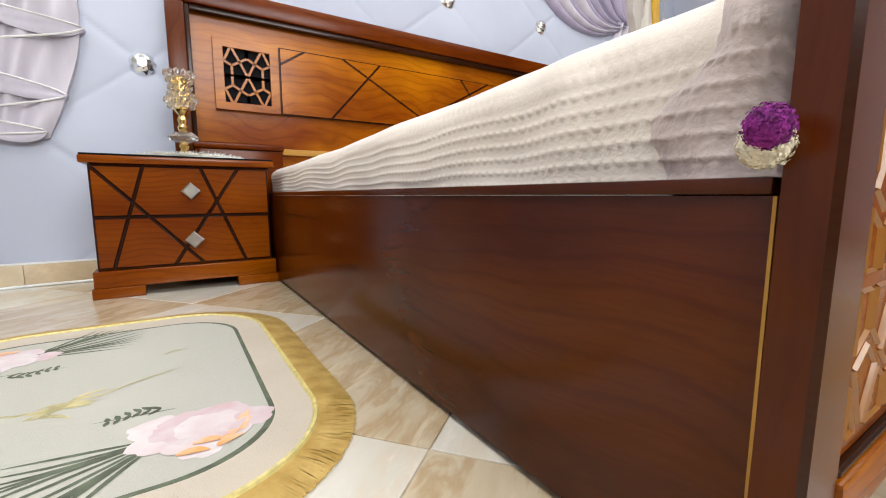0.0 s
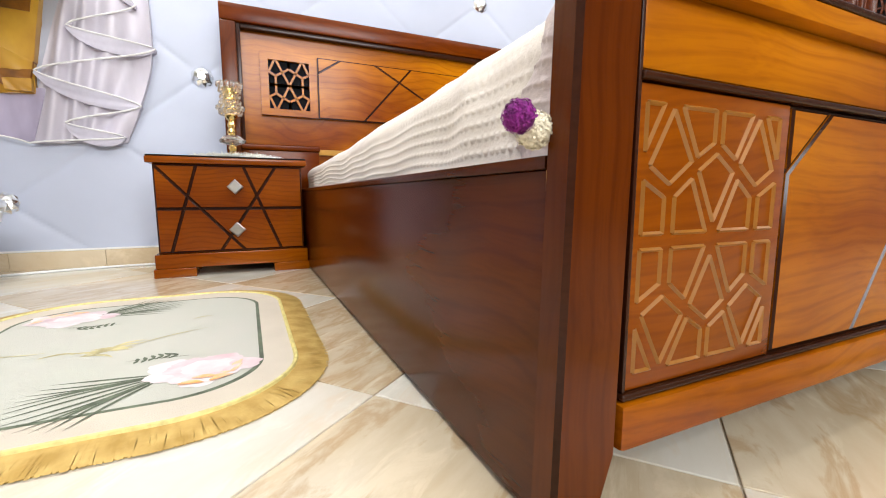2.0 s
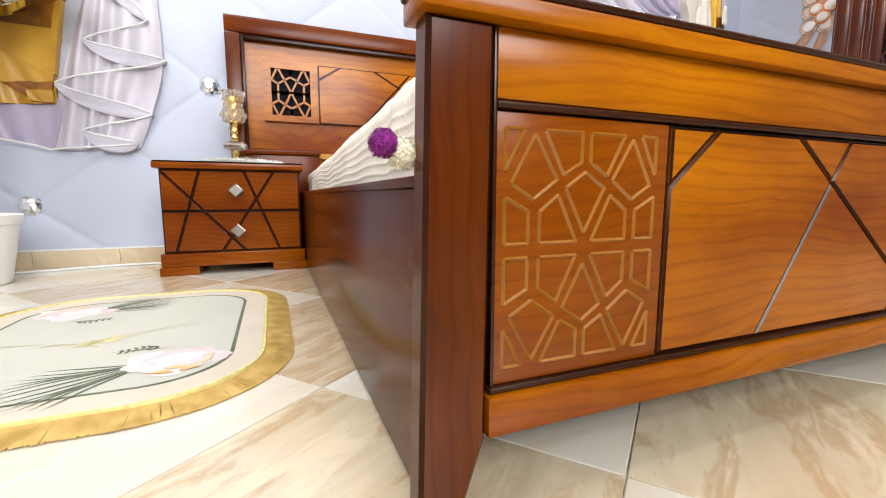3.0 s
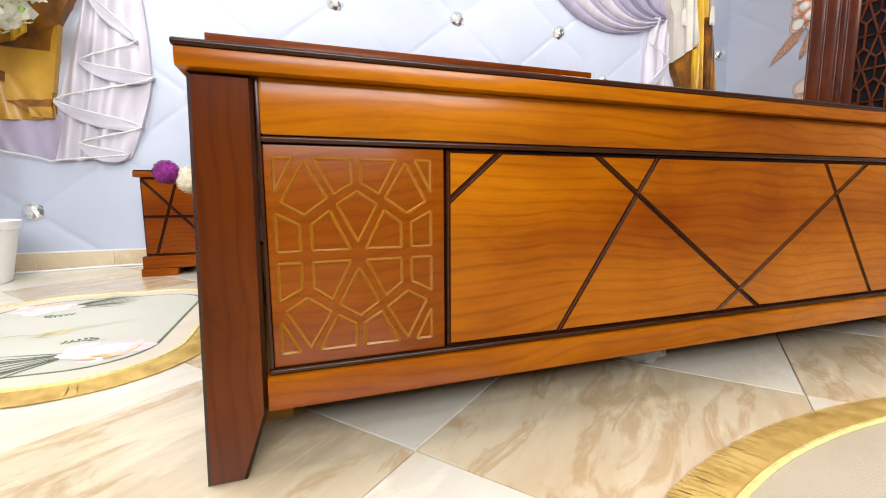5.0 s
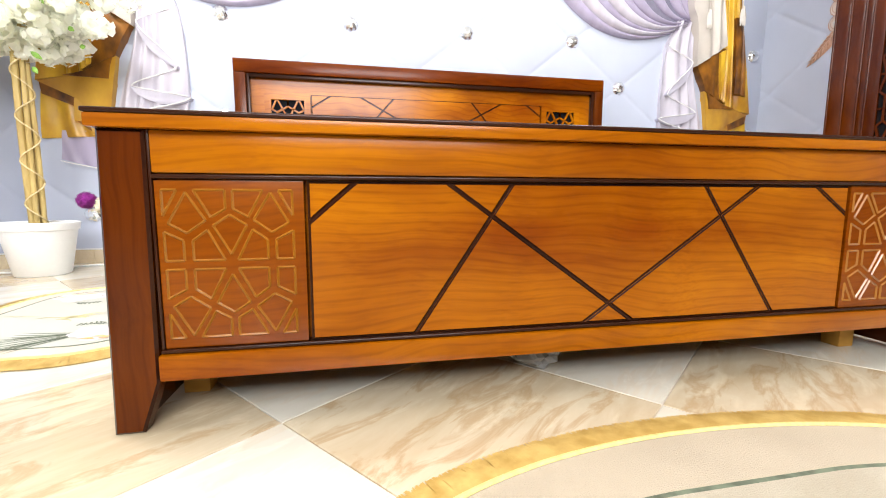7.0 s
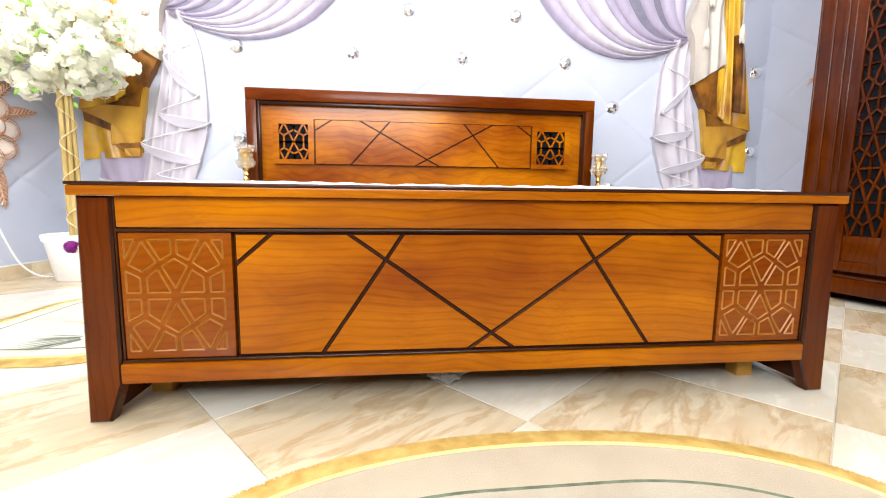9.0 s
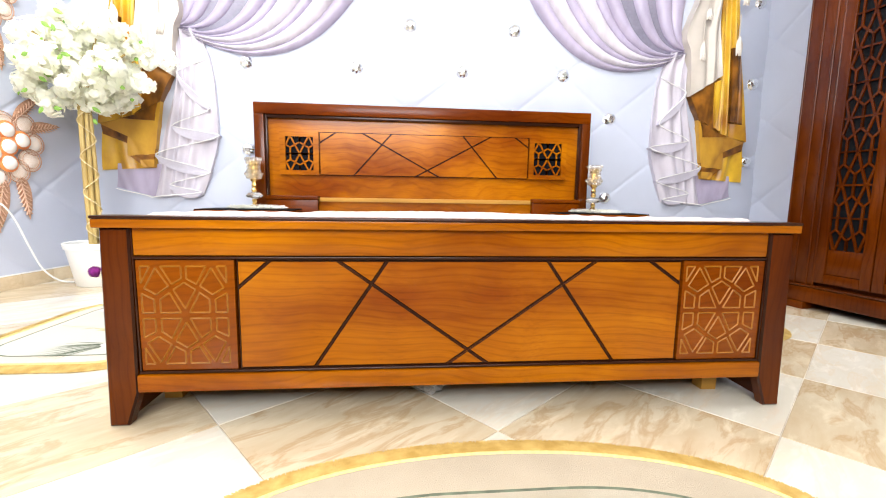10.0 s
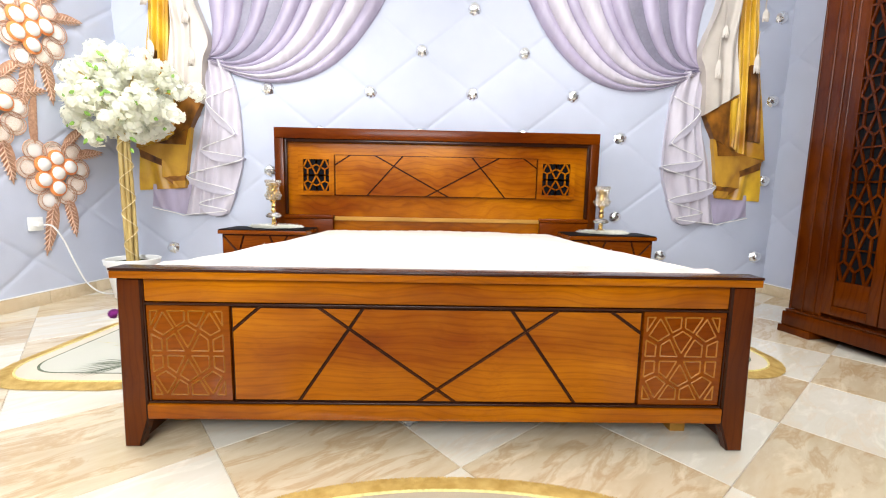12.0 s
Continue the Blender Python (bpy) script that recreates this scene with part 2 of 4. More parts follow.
def bar(bm, a, b, w, y0, y1, ridge=False):
    """A straight slat between two points of the x-z plane; ridge: three-sided, with a sharp crest."""
    d = Vector((b[0] - a[0], b[1] - a[1]))
    if d.length < 1e-5:
        return
    n = Vector((-d[1], d[0])).normalized() * w / 2
    pts = [(a[0] + n[0], a[1] + n[1]), (b[0] + n[0], b[1] + n[1]), (b[0] - n[0], b[1] - n[1]), (a[0] - n[0], a[1] - n[1])]
    if not ridge:
        prism(bm, pts, y0, y1)
        return
    back = [bm.verts.new((p[0], y1, p[1])) for p in pts]
    crest = [bm.verts.new((p[0], y0, p[1])) for p in (a, b)]
    fs = [bm.faces.new((back[0], back[1], crest[1], crest[0])), bm.faces.new((back[2], back[3], crest[0], crest[1])),
          bm.faces.new((back[1], back[2], crest[1])), bm.faces.new((back[3], back[0], crest[0]))]
    bmesh.ops.recalc_face_normals(bm, faces=fs)


def star_lattice():
    """Strips of the star pattern in a unit square, from the middle outwards, in all four quarters."""
    quarter = [((0.5, 0.5), (0, 0.5)), ((0.5, 0.5), (0.19, 1)), ((0.5, 0.84), (0.5, 1)), ((0.5, 0.84), (0.17, 0.68)),
               ((0.17, 0.68), (0.17, 0.5)), ((0.17, 0.68), (0, 0.76)), ((0.015, 0.76), (0.15, 1))]
    out = []
    for fx in (0, 1):
        for fz in (0, 1):
            for a, b in quarter:
                out.append(tuple((1 - p[0] if fx else p[0], 1 - p[1] if fz else p[1]) for p in (a, b)))
    return out


STAR = star_lattice()


def star_cells():
    """Outlines of the cells between the strips of the star pattern, in a unit square."""
    quarter = [[(0, 1), (0.11, 1), (0, 0.83)], [(0.175, 0.985), (0.315, 0.80), (0.17, 0.715), (0.035, 0.78)],
               [(0.235, 1), (0.47, 1), (0.47, 0.875), (0.355, 0.82)], [(0, 0.725), (0.14, 0.665), (0.14, 0.53), (0, 0.53)],
               [(0.21, 0.53), (0.21, 0.665), (0.325, 0.735), (0.45, 0.53)]]
    out = [[(0.5, 0.57), (0.37, 0.765), (0.5, 0.835), (0.63, 0.765)], [(0.5, 0.43), (0.37, 0.235), (0.5, 0.165), (0.63, 0.235)]]
    for fx in (0, 1):
        for fz in (0, 1):
            for c in quarter:
                out.append([(1 - p[0] if fx else p[0], 1 - p[1] if fz else p[1]) for p in c])
    return out


CELLS = star_cells()

# ---- the room ----
WALL_Y, LEFT_X, RIGHT_X = 2.268, -1.145, 3.85
TILE, TURNED, T0 = 0.492, radians(39.2), (0.602, 0.122)


def knob_places():
    out = []
    for j in range(-1, 9):
        for i in range(-4, 6):
            x = 1.475 + 0.76 * (i + (0.5 if j % 2 else 0))
            z = 0.288 + 0.2985 * j
            out.append((x, z))
    return out


def tufted(length, height, phase, res=0.0115):
    """A quilted wall sheet: along it u from 0, upwards z; creases run diagonally from tuft to tuft. Gives rows of (u, z, depth)."""
    nu, nz = int(length / res), int(height / res)
    rows = []
    for j in range(nz + 1):
        z = height * j / nz
        row = []
        for i in range(nu + 1):
            u = length * i / nu
            p, q = (u - phase) / 0.76, (z - 0.288) / 0.597
            d = 1.0
            for s in (p + q, p - q):
                d = min(d, abs(s - round(s)))
            du, dz = p - round(p * 2) / 2, q - round(q * 2) / 2
            knot = 0.007 * math.exp(-((du * 0.76) ** 2 + (dz * 0.597) ** 2) / 0.0025) if (round(p * 2) + round(q * 2)) % 2 == 0 else 0
            row.append((u, z, -0.007 * math.exp(-d / 0.014) - knot - 0.003 * math.exp(-d / 0.08)))
        rows.append(row)
    return rows


def wall_mesh(a, b, height, phase, depth=0.12, quilt=True):
    """A wall from a to b (seen from its left side), quilted on the room's side and solid behind."""
    d = Vector((b[0] - a[0], b[1] - a[1], 0))
    n = Vector((d.y, -d.x, 0)).normalized()
    rows = tufted(d.length, height, phase) if quilt else [[(0, 0, 0), (d.length, 0, 0)], [(0, height, 0), (d.length, height, 0)]]
    along = d.normalized()
    verts, faces = [], []
    w = len(rows[0])
    for row in rows:
        for u, z, h in row:
            verts.append(Vector((a[0], a[1], z)) + along * u + n * (h + (0.012 if quilt else 0)))
    for j in range(len(rows) - 1):
        for i in range(w - 1):
            k = j * w + i
            faces.append((k, k + 1, k + w + 1, k + w))
    m = len(verts)
    for u, z in ((0, 0), (d.length, 0), (d.length, height), (0, height)):
        for off in (0.0, -depth):
            verts.append(Vector((a[0], a[1], z)) + along * u + n * (off - 0.002))
    for f in ((0, 2, 3, 1), (2, 4, 5, 3), (4, 6, 7, 5), (6, 0, 1, 7), (1, 3, 5, 7)):
        faces.append(tuple(m + i for i in f))
    me = bpy.data.meshes.new("wall")
    me.from_pydata([tuple(v) for v in verts], [], faces)
    for p in me.polygons[: (len(rows) - 1) * (w - 1)]:
        p.use_smooth = quilt
    return me


LEFT_END, RIGHT_END = (-1.52, -0.2), (4.25, -0.65)
for nm, a, b, ph, quilt in (("wall_back", (LEFT_X, WALL_Y), (RIGHT_X, WALL_Y), 1.475 - LEFT_X, True),
                            ("wall_left", LEFT_END, (LEFT_X, WALL_Y), 0.3, True),
                            ("wall_right", (RIGHT_X, WALL_Y), RIGHT_END, 0.45, True),
                            ("wall_corner", RIGHT_END, (4.25, -3.2), 0, False),
                            ("wall_front", (4.25, -3.2), (-1.52, -3.2), 0, False),
                            ("wall_side", (-1.52, -3.2), LEFT_END, 0, False)):
    me = wall_mesh(a, b, CEIL, ph, quilt=quilt)
    me.materials.append(WALLPAPER if quilt else UNSEEN_WALL)
    tagged(new(nm, me), "pale lavender quilted satin wallpaper wall" if quilt else "unseen grey-beige wall closing the room, kept dark to dim reflections", "wall", kind="structure")
solid("ceiling", boxed(-1.9, 4.6, -3.4, 2.5, CEIL, CEIL + 0.1), PAINT, (1, 0, CEIL), "plain white painted ceiling", "ceiling", kind="structure")


# ---- bed ----
PX0, PX1 = 0.354, 2.110
BED = thing("bed", (1.237, 0.16, 0), "reddish-brown lacquered wooden double bed with carved star panels", "bed")
FY = 0.129


def groove_panel(rect, lines, parent, y, gap=0.0045):
    back = part("backing_board", boxed(rect[0], rect[2], y + 0.004, y + 0.022, rect[1], rect[3]), WOOD_DARK, parent, "dark grooves crossing between the panels")
    for p in split(rect, lines):
        q = inset(p, gap / 2)
        if len(q) > 2:
            bm = bmesh.new()
            prism(bm, q, y, y + 0.006, 0.0024, 1)
            part("panel", bm, WOOD_X, back, edge=WOOD_DARK)


def engraved(rect, parent, y, strip=0.012):
    """Double lines of gilded engraving along the star pattern."""
    x0, z0, x1, z1 = rect
    for cell in CELLS:
        bm = bmesh.new()
        pts = [(x0 + p[0] * (x1 - x0), z0 + p[1] * (z1 - z0)) for p in cell]
        for a, b in zip(pts, pts[1:] + pts[:1]):
            bar(bm, a, b, 0.0060, y - 0.0028, y + 0.001, ridge=True)
        part("engraved_cell", bm, GOLDLINE, parent)


def post(x0, x1, inner, name="post"):
    """A post that widens a little downwards, its foot cut back on the inner side."""
    bm = bmesh.new()
    if inner > 0:
        pts = [(x0 - 0.011, 0.0), (x1 - 0.029, 0.0), (x1 - 0.014, 0.045), (x1 - 0.001, 0.085), (x1 + 0.004, 0.4895), (x0, 0.4895)]
    else:
        pts = [(x0 + 0.029, 0.0), (x1 + 0.011, 0.0), (x1, 0.4895), (x0 - 0.004, 0.4895), (x0 + 0.001, 0.085), (x0 + 0.014, 0.045)]
    prism(bm, pts, FY, FY + 0.030, 0.0045, 1)
    return part(name, bm, WOOD_Z, BED, edge=WOOD_DARK)


fb = part("footboard", boxed(0.422, 2.042, FY + 0.0305, FY + 0.05, 0.09, 0.49), WOOD_X, BED)
post(PX0, 0.4165, 1)
post(2.0475, PX1, -1)
part("top_cap", boxed(PX0 - 0.008, PX1 + 0.008, FY - 0.012, FY + 0.046, 0.4900, 0.5105, 0.003, 2), WOOD_X, fb)
# cap top coloured dark for the headboard it reflects at a low angle
part("cap_top", boxed(PX0 - 0.010, PX1 + 0.010, FY - 0.014, FY + 0.048, 0.5107, 0.5185, 0.0035, 3), WOOD_DARK, fb, "rounded upper edge, darkened for the reflection in it")
part("top_rail", boxed(0.425, 2.039, FY + 0.004, FY + 0.030, 0.424, 0.4895, 0.004), WOOD_X, fb)
part("bottom_rail", boxed(0.4165, 2.0475, FY - 0.004, FY + 0.030, 0.087, 0.131, 0.005), WOOD_X, fb)
part("bead", boxed(0.42, 2.044, FY + 0.000, FY + 0.030, 0.1318, 0.1388, 0.0034, 3), WOOD_DARK, fb, "dark moulding")
part("bead", boxed(0.424, 2.040, FY + 0.000, FY + 0.030, 0.4155, 0.4225, 0.0028, 3), WOOD_DARK, fb, "dark moulding")
for x in (0.4212, 2.0385):
    part("bead", boxed(x, x + 0.0045, FY + 0.003, FY + 0.030, 0.1395, 0.4895, 0.002), WOOD_DARK, fb, "dark moulding")
Z0, Z1 = 0.1395, 0.414
FLINES = [(0.895, Z1, 1.281, Z0), (1.020, Z1, 0.837, Z0), (1.563, Z1, 1.170, Z0), (1.430, Z1, 1.622, Z0), (0.737, Z1, 0.658, 0.345), (1.708, Z1, 1.800, 0.350)]
groove_panel((0.656, Z0, 1.800, Z1), FLINES, fb, FY + 0.006)
for a, b in ((0.4262, 0.651), (1.805, 2.038)):
    part("star_panel", boxed(a, b, FY + 0.006, FY + 0.030, Z0, Z1, 0.002), WOOD_RED, fb)
    engraved((a + 0.010, Z0 + 0.017, b - 0.019, Z1 - 0.016), fb, FY + 0.006)

# side rails and the slatted base
for x, s in ((0.356, 1), (2.116, -1)):
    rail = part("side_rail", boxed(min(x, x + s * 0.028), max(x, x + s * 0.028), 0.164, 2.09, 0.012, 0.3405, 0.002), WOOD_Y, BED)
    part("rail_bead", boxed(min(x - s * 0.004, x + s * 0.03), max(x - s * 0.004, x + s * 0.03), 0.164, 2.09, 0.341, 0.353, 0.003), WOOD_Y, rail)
    part("edge_strip", boxed(min(x - s * 0.002, x + s * 0.02), max(x - s * 0.002, x + s * 0.02), 0.1615, 0.1638, 0.012, 0.34), PINE, rail, "raw pale end grain")
part("base_board", boxed(0.39, 2.084, 0.182, 2.09, 0.25, 0.29), PINE, BED)
for x, y in ((0.417, 0.275), (1.990, 0.235)):
    part("support_block", boxed(x - 0.024, x + 0.024, y, y + 0.045, 0.0, 0.25, 0.003), PINE, BED, "raw pine support block")

# headboard
HY = 2.11
hb = part("headboard", boxed(0.10, 2.36, HY + 0.045, HY + 0.07, 0.02, 1.15), WOOD_X, BED)
part("headboard_top", boxed(0.046, 2.404, HY, HY + 0.075, 1.113, 1.190, 0.006), WOOD_FRAME, hb)
for a, b in ((0.046, 0.112), (2.342, 2.404)):
    part("headboard_side", boxed(a, b, HY, HY + 0.075, 0.0, 1.1125, 0.006), WOOD_Z, hb)
for a, b in ((0.1125, 0.13), (2.324, 2.3415)):
    part("inner_moulding", boxed(a, b, HY + 0.012, HY + 0.045, 0.57, 1.1125, 0.004), WOOD_DARK, hb)
part("inner_moulding", boxed(0.1305, 2.3235, HY + 0.012, HY + 0.045, 1.090, 1.1125, 0.004), WOOD_DARK, hb)
for a, b in ((0.1125, 0.462), (1.992, 2.3415)):
    st = part("side_board", boxed(a, b, HY - 0.012, HY + 0.044, 0.0, 0.538, 0.004), WOOD_FRAME, hb)
    part("side_cap", boxed(a - 0.005, b + 0.006, HY - 0.020, HY + 0.044, 0.5385, 0.568, 0.009, 3), WOOD_FRAME, st)
part("pine_strip", boxed(0.464, 1.990, HY + 0.03, HY + 0.044, 0.528, 0.556, 0.002), PINE, hb, "raw pale wooden strip")
K0, K1 = 0.711, 1.006
HLINES = [(0.764, K1, 1.310, K0), (0.973, K1, 0.706, K0), (1.683, K1, 1.137, K0), (1.474, K1, 1.728, K0), (0.591, K1, 0.474, 0.930), (1.852, K1, 1.957, 0.932)]
groove_panel((0.474, K0, 1.957, K1), HLINES, hb, HY + 0.022, 0.005)
for a, b in ((0.207, 0.469), (1.962, 2.240)):
    fr = part("lattice_frame", bmesh.new(), WOOD_X, hb)
    bm = bmesh.new()
    lx0, lx1, lz0, lz1 = a + 0.037, b - 0.037, 0.742, 0.970
    for c in ((a, lx0, K0, K1), (lx1, b, K0, K1), (lx0, lx1, K0, lz0), (lx0, lx1, lz1, K1)):
        box(bm, c[0], c[1], HY + 0.020, HY + 0.044, c[2], c[3])
    bm.to_mesh(fr.data)
    bm.free()
    fr.data.transform(Matrix.Translation(-base_of(fr)))
    bm = bmesh.new()
    for p, q in STAR:
        bar(bm, (lx0 + p[0] * (lx1 - lx0), lz0 + p[1] * (lz1 - lz0)), (lx0 + q[0] * (lx1 - lx0), lz0 + q[1] * (lz1 - lz0)), 0.010, HY + 0.024, HY + 0.036)
    part("star_lattice", bm, WOOD_X, fr)
    part("backing", boxed(lx0, lx1, HY + 0.039, HY + 0.0445, lz0, lz1), BLACK, fr, "black backing")


# ---- mattress and covers ----
def rounded_cushion(x0, x1, y0, y1, z0, z1, r, f, m=110):
    """A soft block with rounded upper edges; f(x, y, z, side) gives its bulge."""
    steps = 12
    span = []
    for i in range(62):
        span.append((x0, z0 + (z1 - r - z0) * i / 62, 1.0))
    for i in range(steps):
        a = math.pi / 2 * i / steps
        span.append((x0 + r - r * math.cos(a), z1 - r + r * math.sin(a), math.cos(a)))
    k = 90
    for i in range(k + 1):
        span.append((x0 + r + (x1 - x0 - 2 * r) * i / k, z1, 0.0))
    span += [(x0 + x1 - p[0], p[1], -p[2]) for p in span[: 62 + steps][::-1]]
    verts, faces = [], []
    for j in range(m + 1):
        t = j / m
        y = y0 + (y1 - y0) * t
        edge = min(y - y0, y1 - y)
        drop = 0.0 if edge > r else r - math.sqrt(max(0, r * r - (r - edge) ** 2))
        for x, z, s in span:
            zz = z0 + (z - z0) * (1 - drop / (z1 - z0))
            xx = x + (drop * 0.5 if s > 0 else -drop * 0.5 if s < 0 else 0)
            dx, dz = f(xx, y, zz, s)
            verts.append((xx + dx, y, zz + dz))
    w = len(span)
    for j in range(m):
        for i in range(w - 1):
            a = j * w + i
            faces.append((a, a + w, a + w + 1, a + 1))
    faces.append(tuple(range(w)))
    faces.append(tuple(m * w + i for i in range(w))[::-1])
    return verts, faces


SAG = ((0.0, 0.012), (0.24, 0.012), (0.40, 0.008), (0.66, -0.003), (1.2, -0.025), (2.2, -0.046))


def lie(x, y, z):
    """How the mattress rises towards the foot end and to its middle."""
    k = max(0.0, (z - 0.345) / 0.155)
    for (a, p), (b, q) in zip(SAG, SAG[1:]):
        if a <= y <= b:
            return k * (p + (q - p) * (y - a) / (b - a) + 0.013 * min(1.0, y) * (1 - ((x - 1.237) / 0.84) ** 2))
    return 0.0


def cover_shape(x, y, z, s):
    q = Vector((x * 3, y * 3, z * 6))
    soft = 0.006 * noise.noise(q) + 0.0035 * noise.noise(q * 2.7)
    rumple = math.exp(-((y - 0.34) / 0.16) ** 2) * 0.012 * noise.noise(Vector((y * 14, z * 9, 3)))
    ripple = 0.0
    if s > 0.2:
        row = (z + 0.012 * noise.noise(Vector((y * 4.5, 0, 1))) + 0.0018 * math.sin(y * 2 * math.pi / 0.0145)) / 0.0172
        k = row - math.floor(row)
        ripple = 0.0038 * max(0, 1 - abs(k - 0.5) / 0.2) * (0.55 + 0.45 * math.sin(y * 2 * math.pi / 0.0145))
    if abs(s) < 0.2:
        rx = (x + 0.0035 * math.sin(y * 2 * math.pi / 0.028)) / 0.0235
        ripple = 0.0025 * max(0, 1 - abs(rx - math.floor(rx) - 0.5) / 0.24)
        return (0, soft * 0.8 + ripple + lie(x, y, z))
    return (-s * (soft + rumple + ripple + 0.004), soft * (1 - abs(s)) * 0.8 + lie(x, y, z))


COVER = material("cream_knit", (0.739, 0.678, 0.598), rough=0.9, vary=0.05, scale=9, bump=0.2, fine=300)
MATT = thing("mattress", (1.237, 1.1, 0.29), "mattress under a cream knitted coverlet with wavy ribs", "mattress")
part("ticking", boxed(0.42, 2.054, 0.20, 2.06, 0.292, 0.45, 0.03), PAINT, MATT)
me = bpy.data.meshes.new("coverlet")
vs, fs = rounded_cushion(0.400, 2.074, 0.176, 2.07, 0.295, 0.500, 0.05, cover_shape, m=600)
me.from_pydata([(v[0] - 1.237, v[1] - 1.1, v[2] - 0.29) for v in vs], [], fs)
me.materials.append(COVER)
for p in me.polygons:
    p.use_smooth = True
cov = tagged(new("coverlet", me), "cream knitted coverlet with wavy raised ribs")
cov.parent = MATT
# ---- nightstands ----
def nightstand(x0, x1, flip, label):
    """A two-drawer nightstand; flip mirrors the grooves of its drawers."""
    y0, y1 = 1.808, 2.085
    cx = (x0 + x1) / 2
    ns = thing("nightstand", (cx, 2.0, 0), label, "nightstand", "nightstands beside the bed")
    part("body", boxed(x0 + 0.008, x1 - 0.008, y0 + 0.012, y1, 0.092, 0.445, 0.003), WOOD_RED, ns)
    part("top", boxed(x0 - 0.012, x1 + 0.012, y0 - 0.014, y1 + 0.005, 0.4455, 0.472, 0.006), WOOD_RED, ns)
    part("glass_top", boxed(x0 - 0.008, x1 + 0.008, y0 - 0.010, y1 + 0.002, 0.4725, 0.4775, 0.001), BLACK, ns, "thin dark glass sheet")
    part("plinth", boxed(x0 - 0.004, x1 + 0.004, y0 - 0.010, y1, 0.036, 0.0915, 0.004), WOOD_RED, ns)
    for a in (x0 - 0.010, x1 - 0.135):
        for b in (y0 - 0.016, y1 - 0.10):
            part("foot", boxed(a, a + 0.145, b, b + 0.10, 0.0, 0.0355, 0.004), WOOD_RED, ns)
    w = x1 - x0 - 0.02
    L = x0 + 0.01

    def at(u):
        return L + w * (1 - u if flip else u)
    top, bot = 0.442, 0.096
    lines = [(at(0), top, at(0.57), bot), (at(0.27), top, at(0.08), bot), (at(0.58), top, at(0.83), bot), (at(0.81), top, at(0.40), bot)]
    part("drawer_backing", boxed(L, L + w, y0 + 0.006, y0 + 0.0115, bot, top), WOOD_DARK, ns)
    for a, b, kz in ((0.270, top, 0.357), (bot, 0.269, 0.183)):
        dr = part("drawer", grooved((L, a, L + w, b), lines, y0, y0 + 0.006, 0.006, 0.003), WOOD_RED, ns, edge=WOOD_DARK)
        bm = bmesh.new()
        kx = at(0.52)
        h = 0.031
        prism(bm, [(kx - h, kz), (kx, kz - h), (kx + h, kz), (kx, kz + h)], y0 - 0.018, y0 - 0.006, 0.004)
        kn = part("knob", bm, CHROME, dr, "square chrome knob set on its corner")
        part("knob_stem", boxed(kx - 0.006, kx + 0.006, y0 - 0.0058, y0 + 0.004, kz - 0.006, kz + 0.006), CHROME, kn)
    return ns


CHROME = material("brushed_chrome", (0.42, 0.40, 0.36), rough=0.3, metal=1.0, bump=0.02)
NS1 = nightstand(-0.212, 0.348, False, "brown two-drawer nightstand with crossing grooves and chrome knobs")
NS2 = nightstand(2.13, 2.70, True, "brown two-drawer nightstand with crossing grooves beside the bed")

# ---- wardrobe ----
WARD = thing("wardrobe", (3.265, 1.29, 0), "tall dark reddish-brown wardrobe with star lattice door panels", "wardrobe")
WX = 3.262


def ybox(y0, y1, z0, z1, x0, x1, bevel=0.0):
    return boxed(x0, x1, y0, y1, z0, z1, bevel)


WTOP = 2.15
WARD_SHINE = wood("glossy_wardrobe_moulding", (0.105, 0.021, 0.0005), (0.048, 0.008, 0.0005), "y", 1.0, 0.2, 1.7)
part("body", ybox(-0.10, 1.285, 0.12, WTOP, WX + 0.03, 3.82), WOOD_WARD, WARD)
part("plinth", ybox(-0.12, 1.298, 0.040, 0.118, WX - 0.040, 3.82, 0.005), WOOD_WARD, WARD)
part("plinth_moulding", ybox(-0.115, 1.293, 0.1185, 0.132, WX - 0.028, WX + 0.029, 0.005), WARD_SHINE, WARD, "glossy moulding over the plinth")
for a in (1.13, -0.13):
    part("foot", ybox(a, a + 0.175, 0.0, 0.0395, WX - 0.052, 3.80, 0.004), WOOD_WARD, WARD)
for a, b in ((1.226, 1.285), (1.166, 1.217), (1.132, 1.157)):
    part("pilaster", ybox(a, b, 0.1325, WTOP, WX - 0.004, WX + 0.0295, 0.006), WOOD_WARD, WARD)
for y in (1.2215, 1.1615, 1.1285, 1.2865):
    part("bead", lathe(bmesh.new(), [(0.006, 0.1325), (0.006, WTOP)], WX - 0.003, y, 10), WOOD_WARD, WARD, "rounded upright bead")
part("cornice", ybox(-0.14, 1.32, WTOP + 0.0005, WTOP + 0.07, WX - 0.045, 3.82, 0.012), WOOD_WARD, WARD)


def lattice_door(a, b):
    """A narrow door with a tall cut-out star lattice over black glass."""
    top = WTOP - 0.03
    door = part("door", ybox(a, b, 0.15, top, WX + 0.014, WX + 0.029, 0.002), WOOD_WARD, WARD)
    l0, l1, m0, m1 = a + 0.046, b - 0.047, 0.332, 1.985
    for c, d, e, g in ((l1, b, 0.15, top), (a, l0, 0.15, top), (l0 + 0.0005, l1 - 0.0005, 0.15, 0.20), (l0 + 0.0005, l1 - 0.0005, m1, top)):
        part("door_stile", ybox(c, d, e, g, WX - 0.006, WX + 0.0135, 0.004), WOOD_WARD, door)
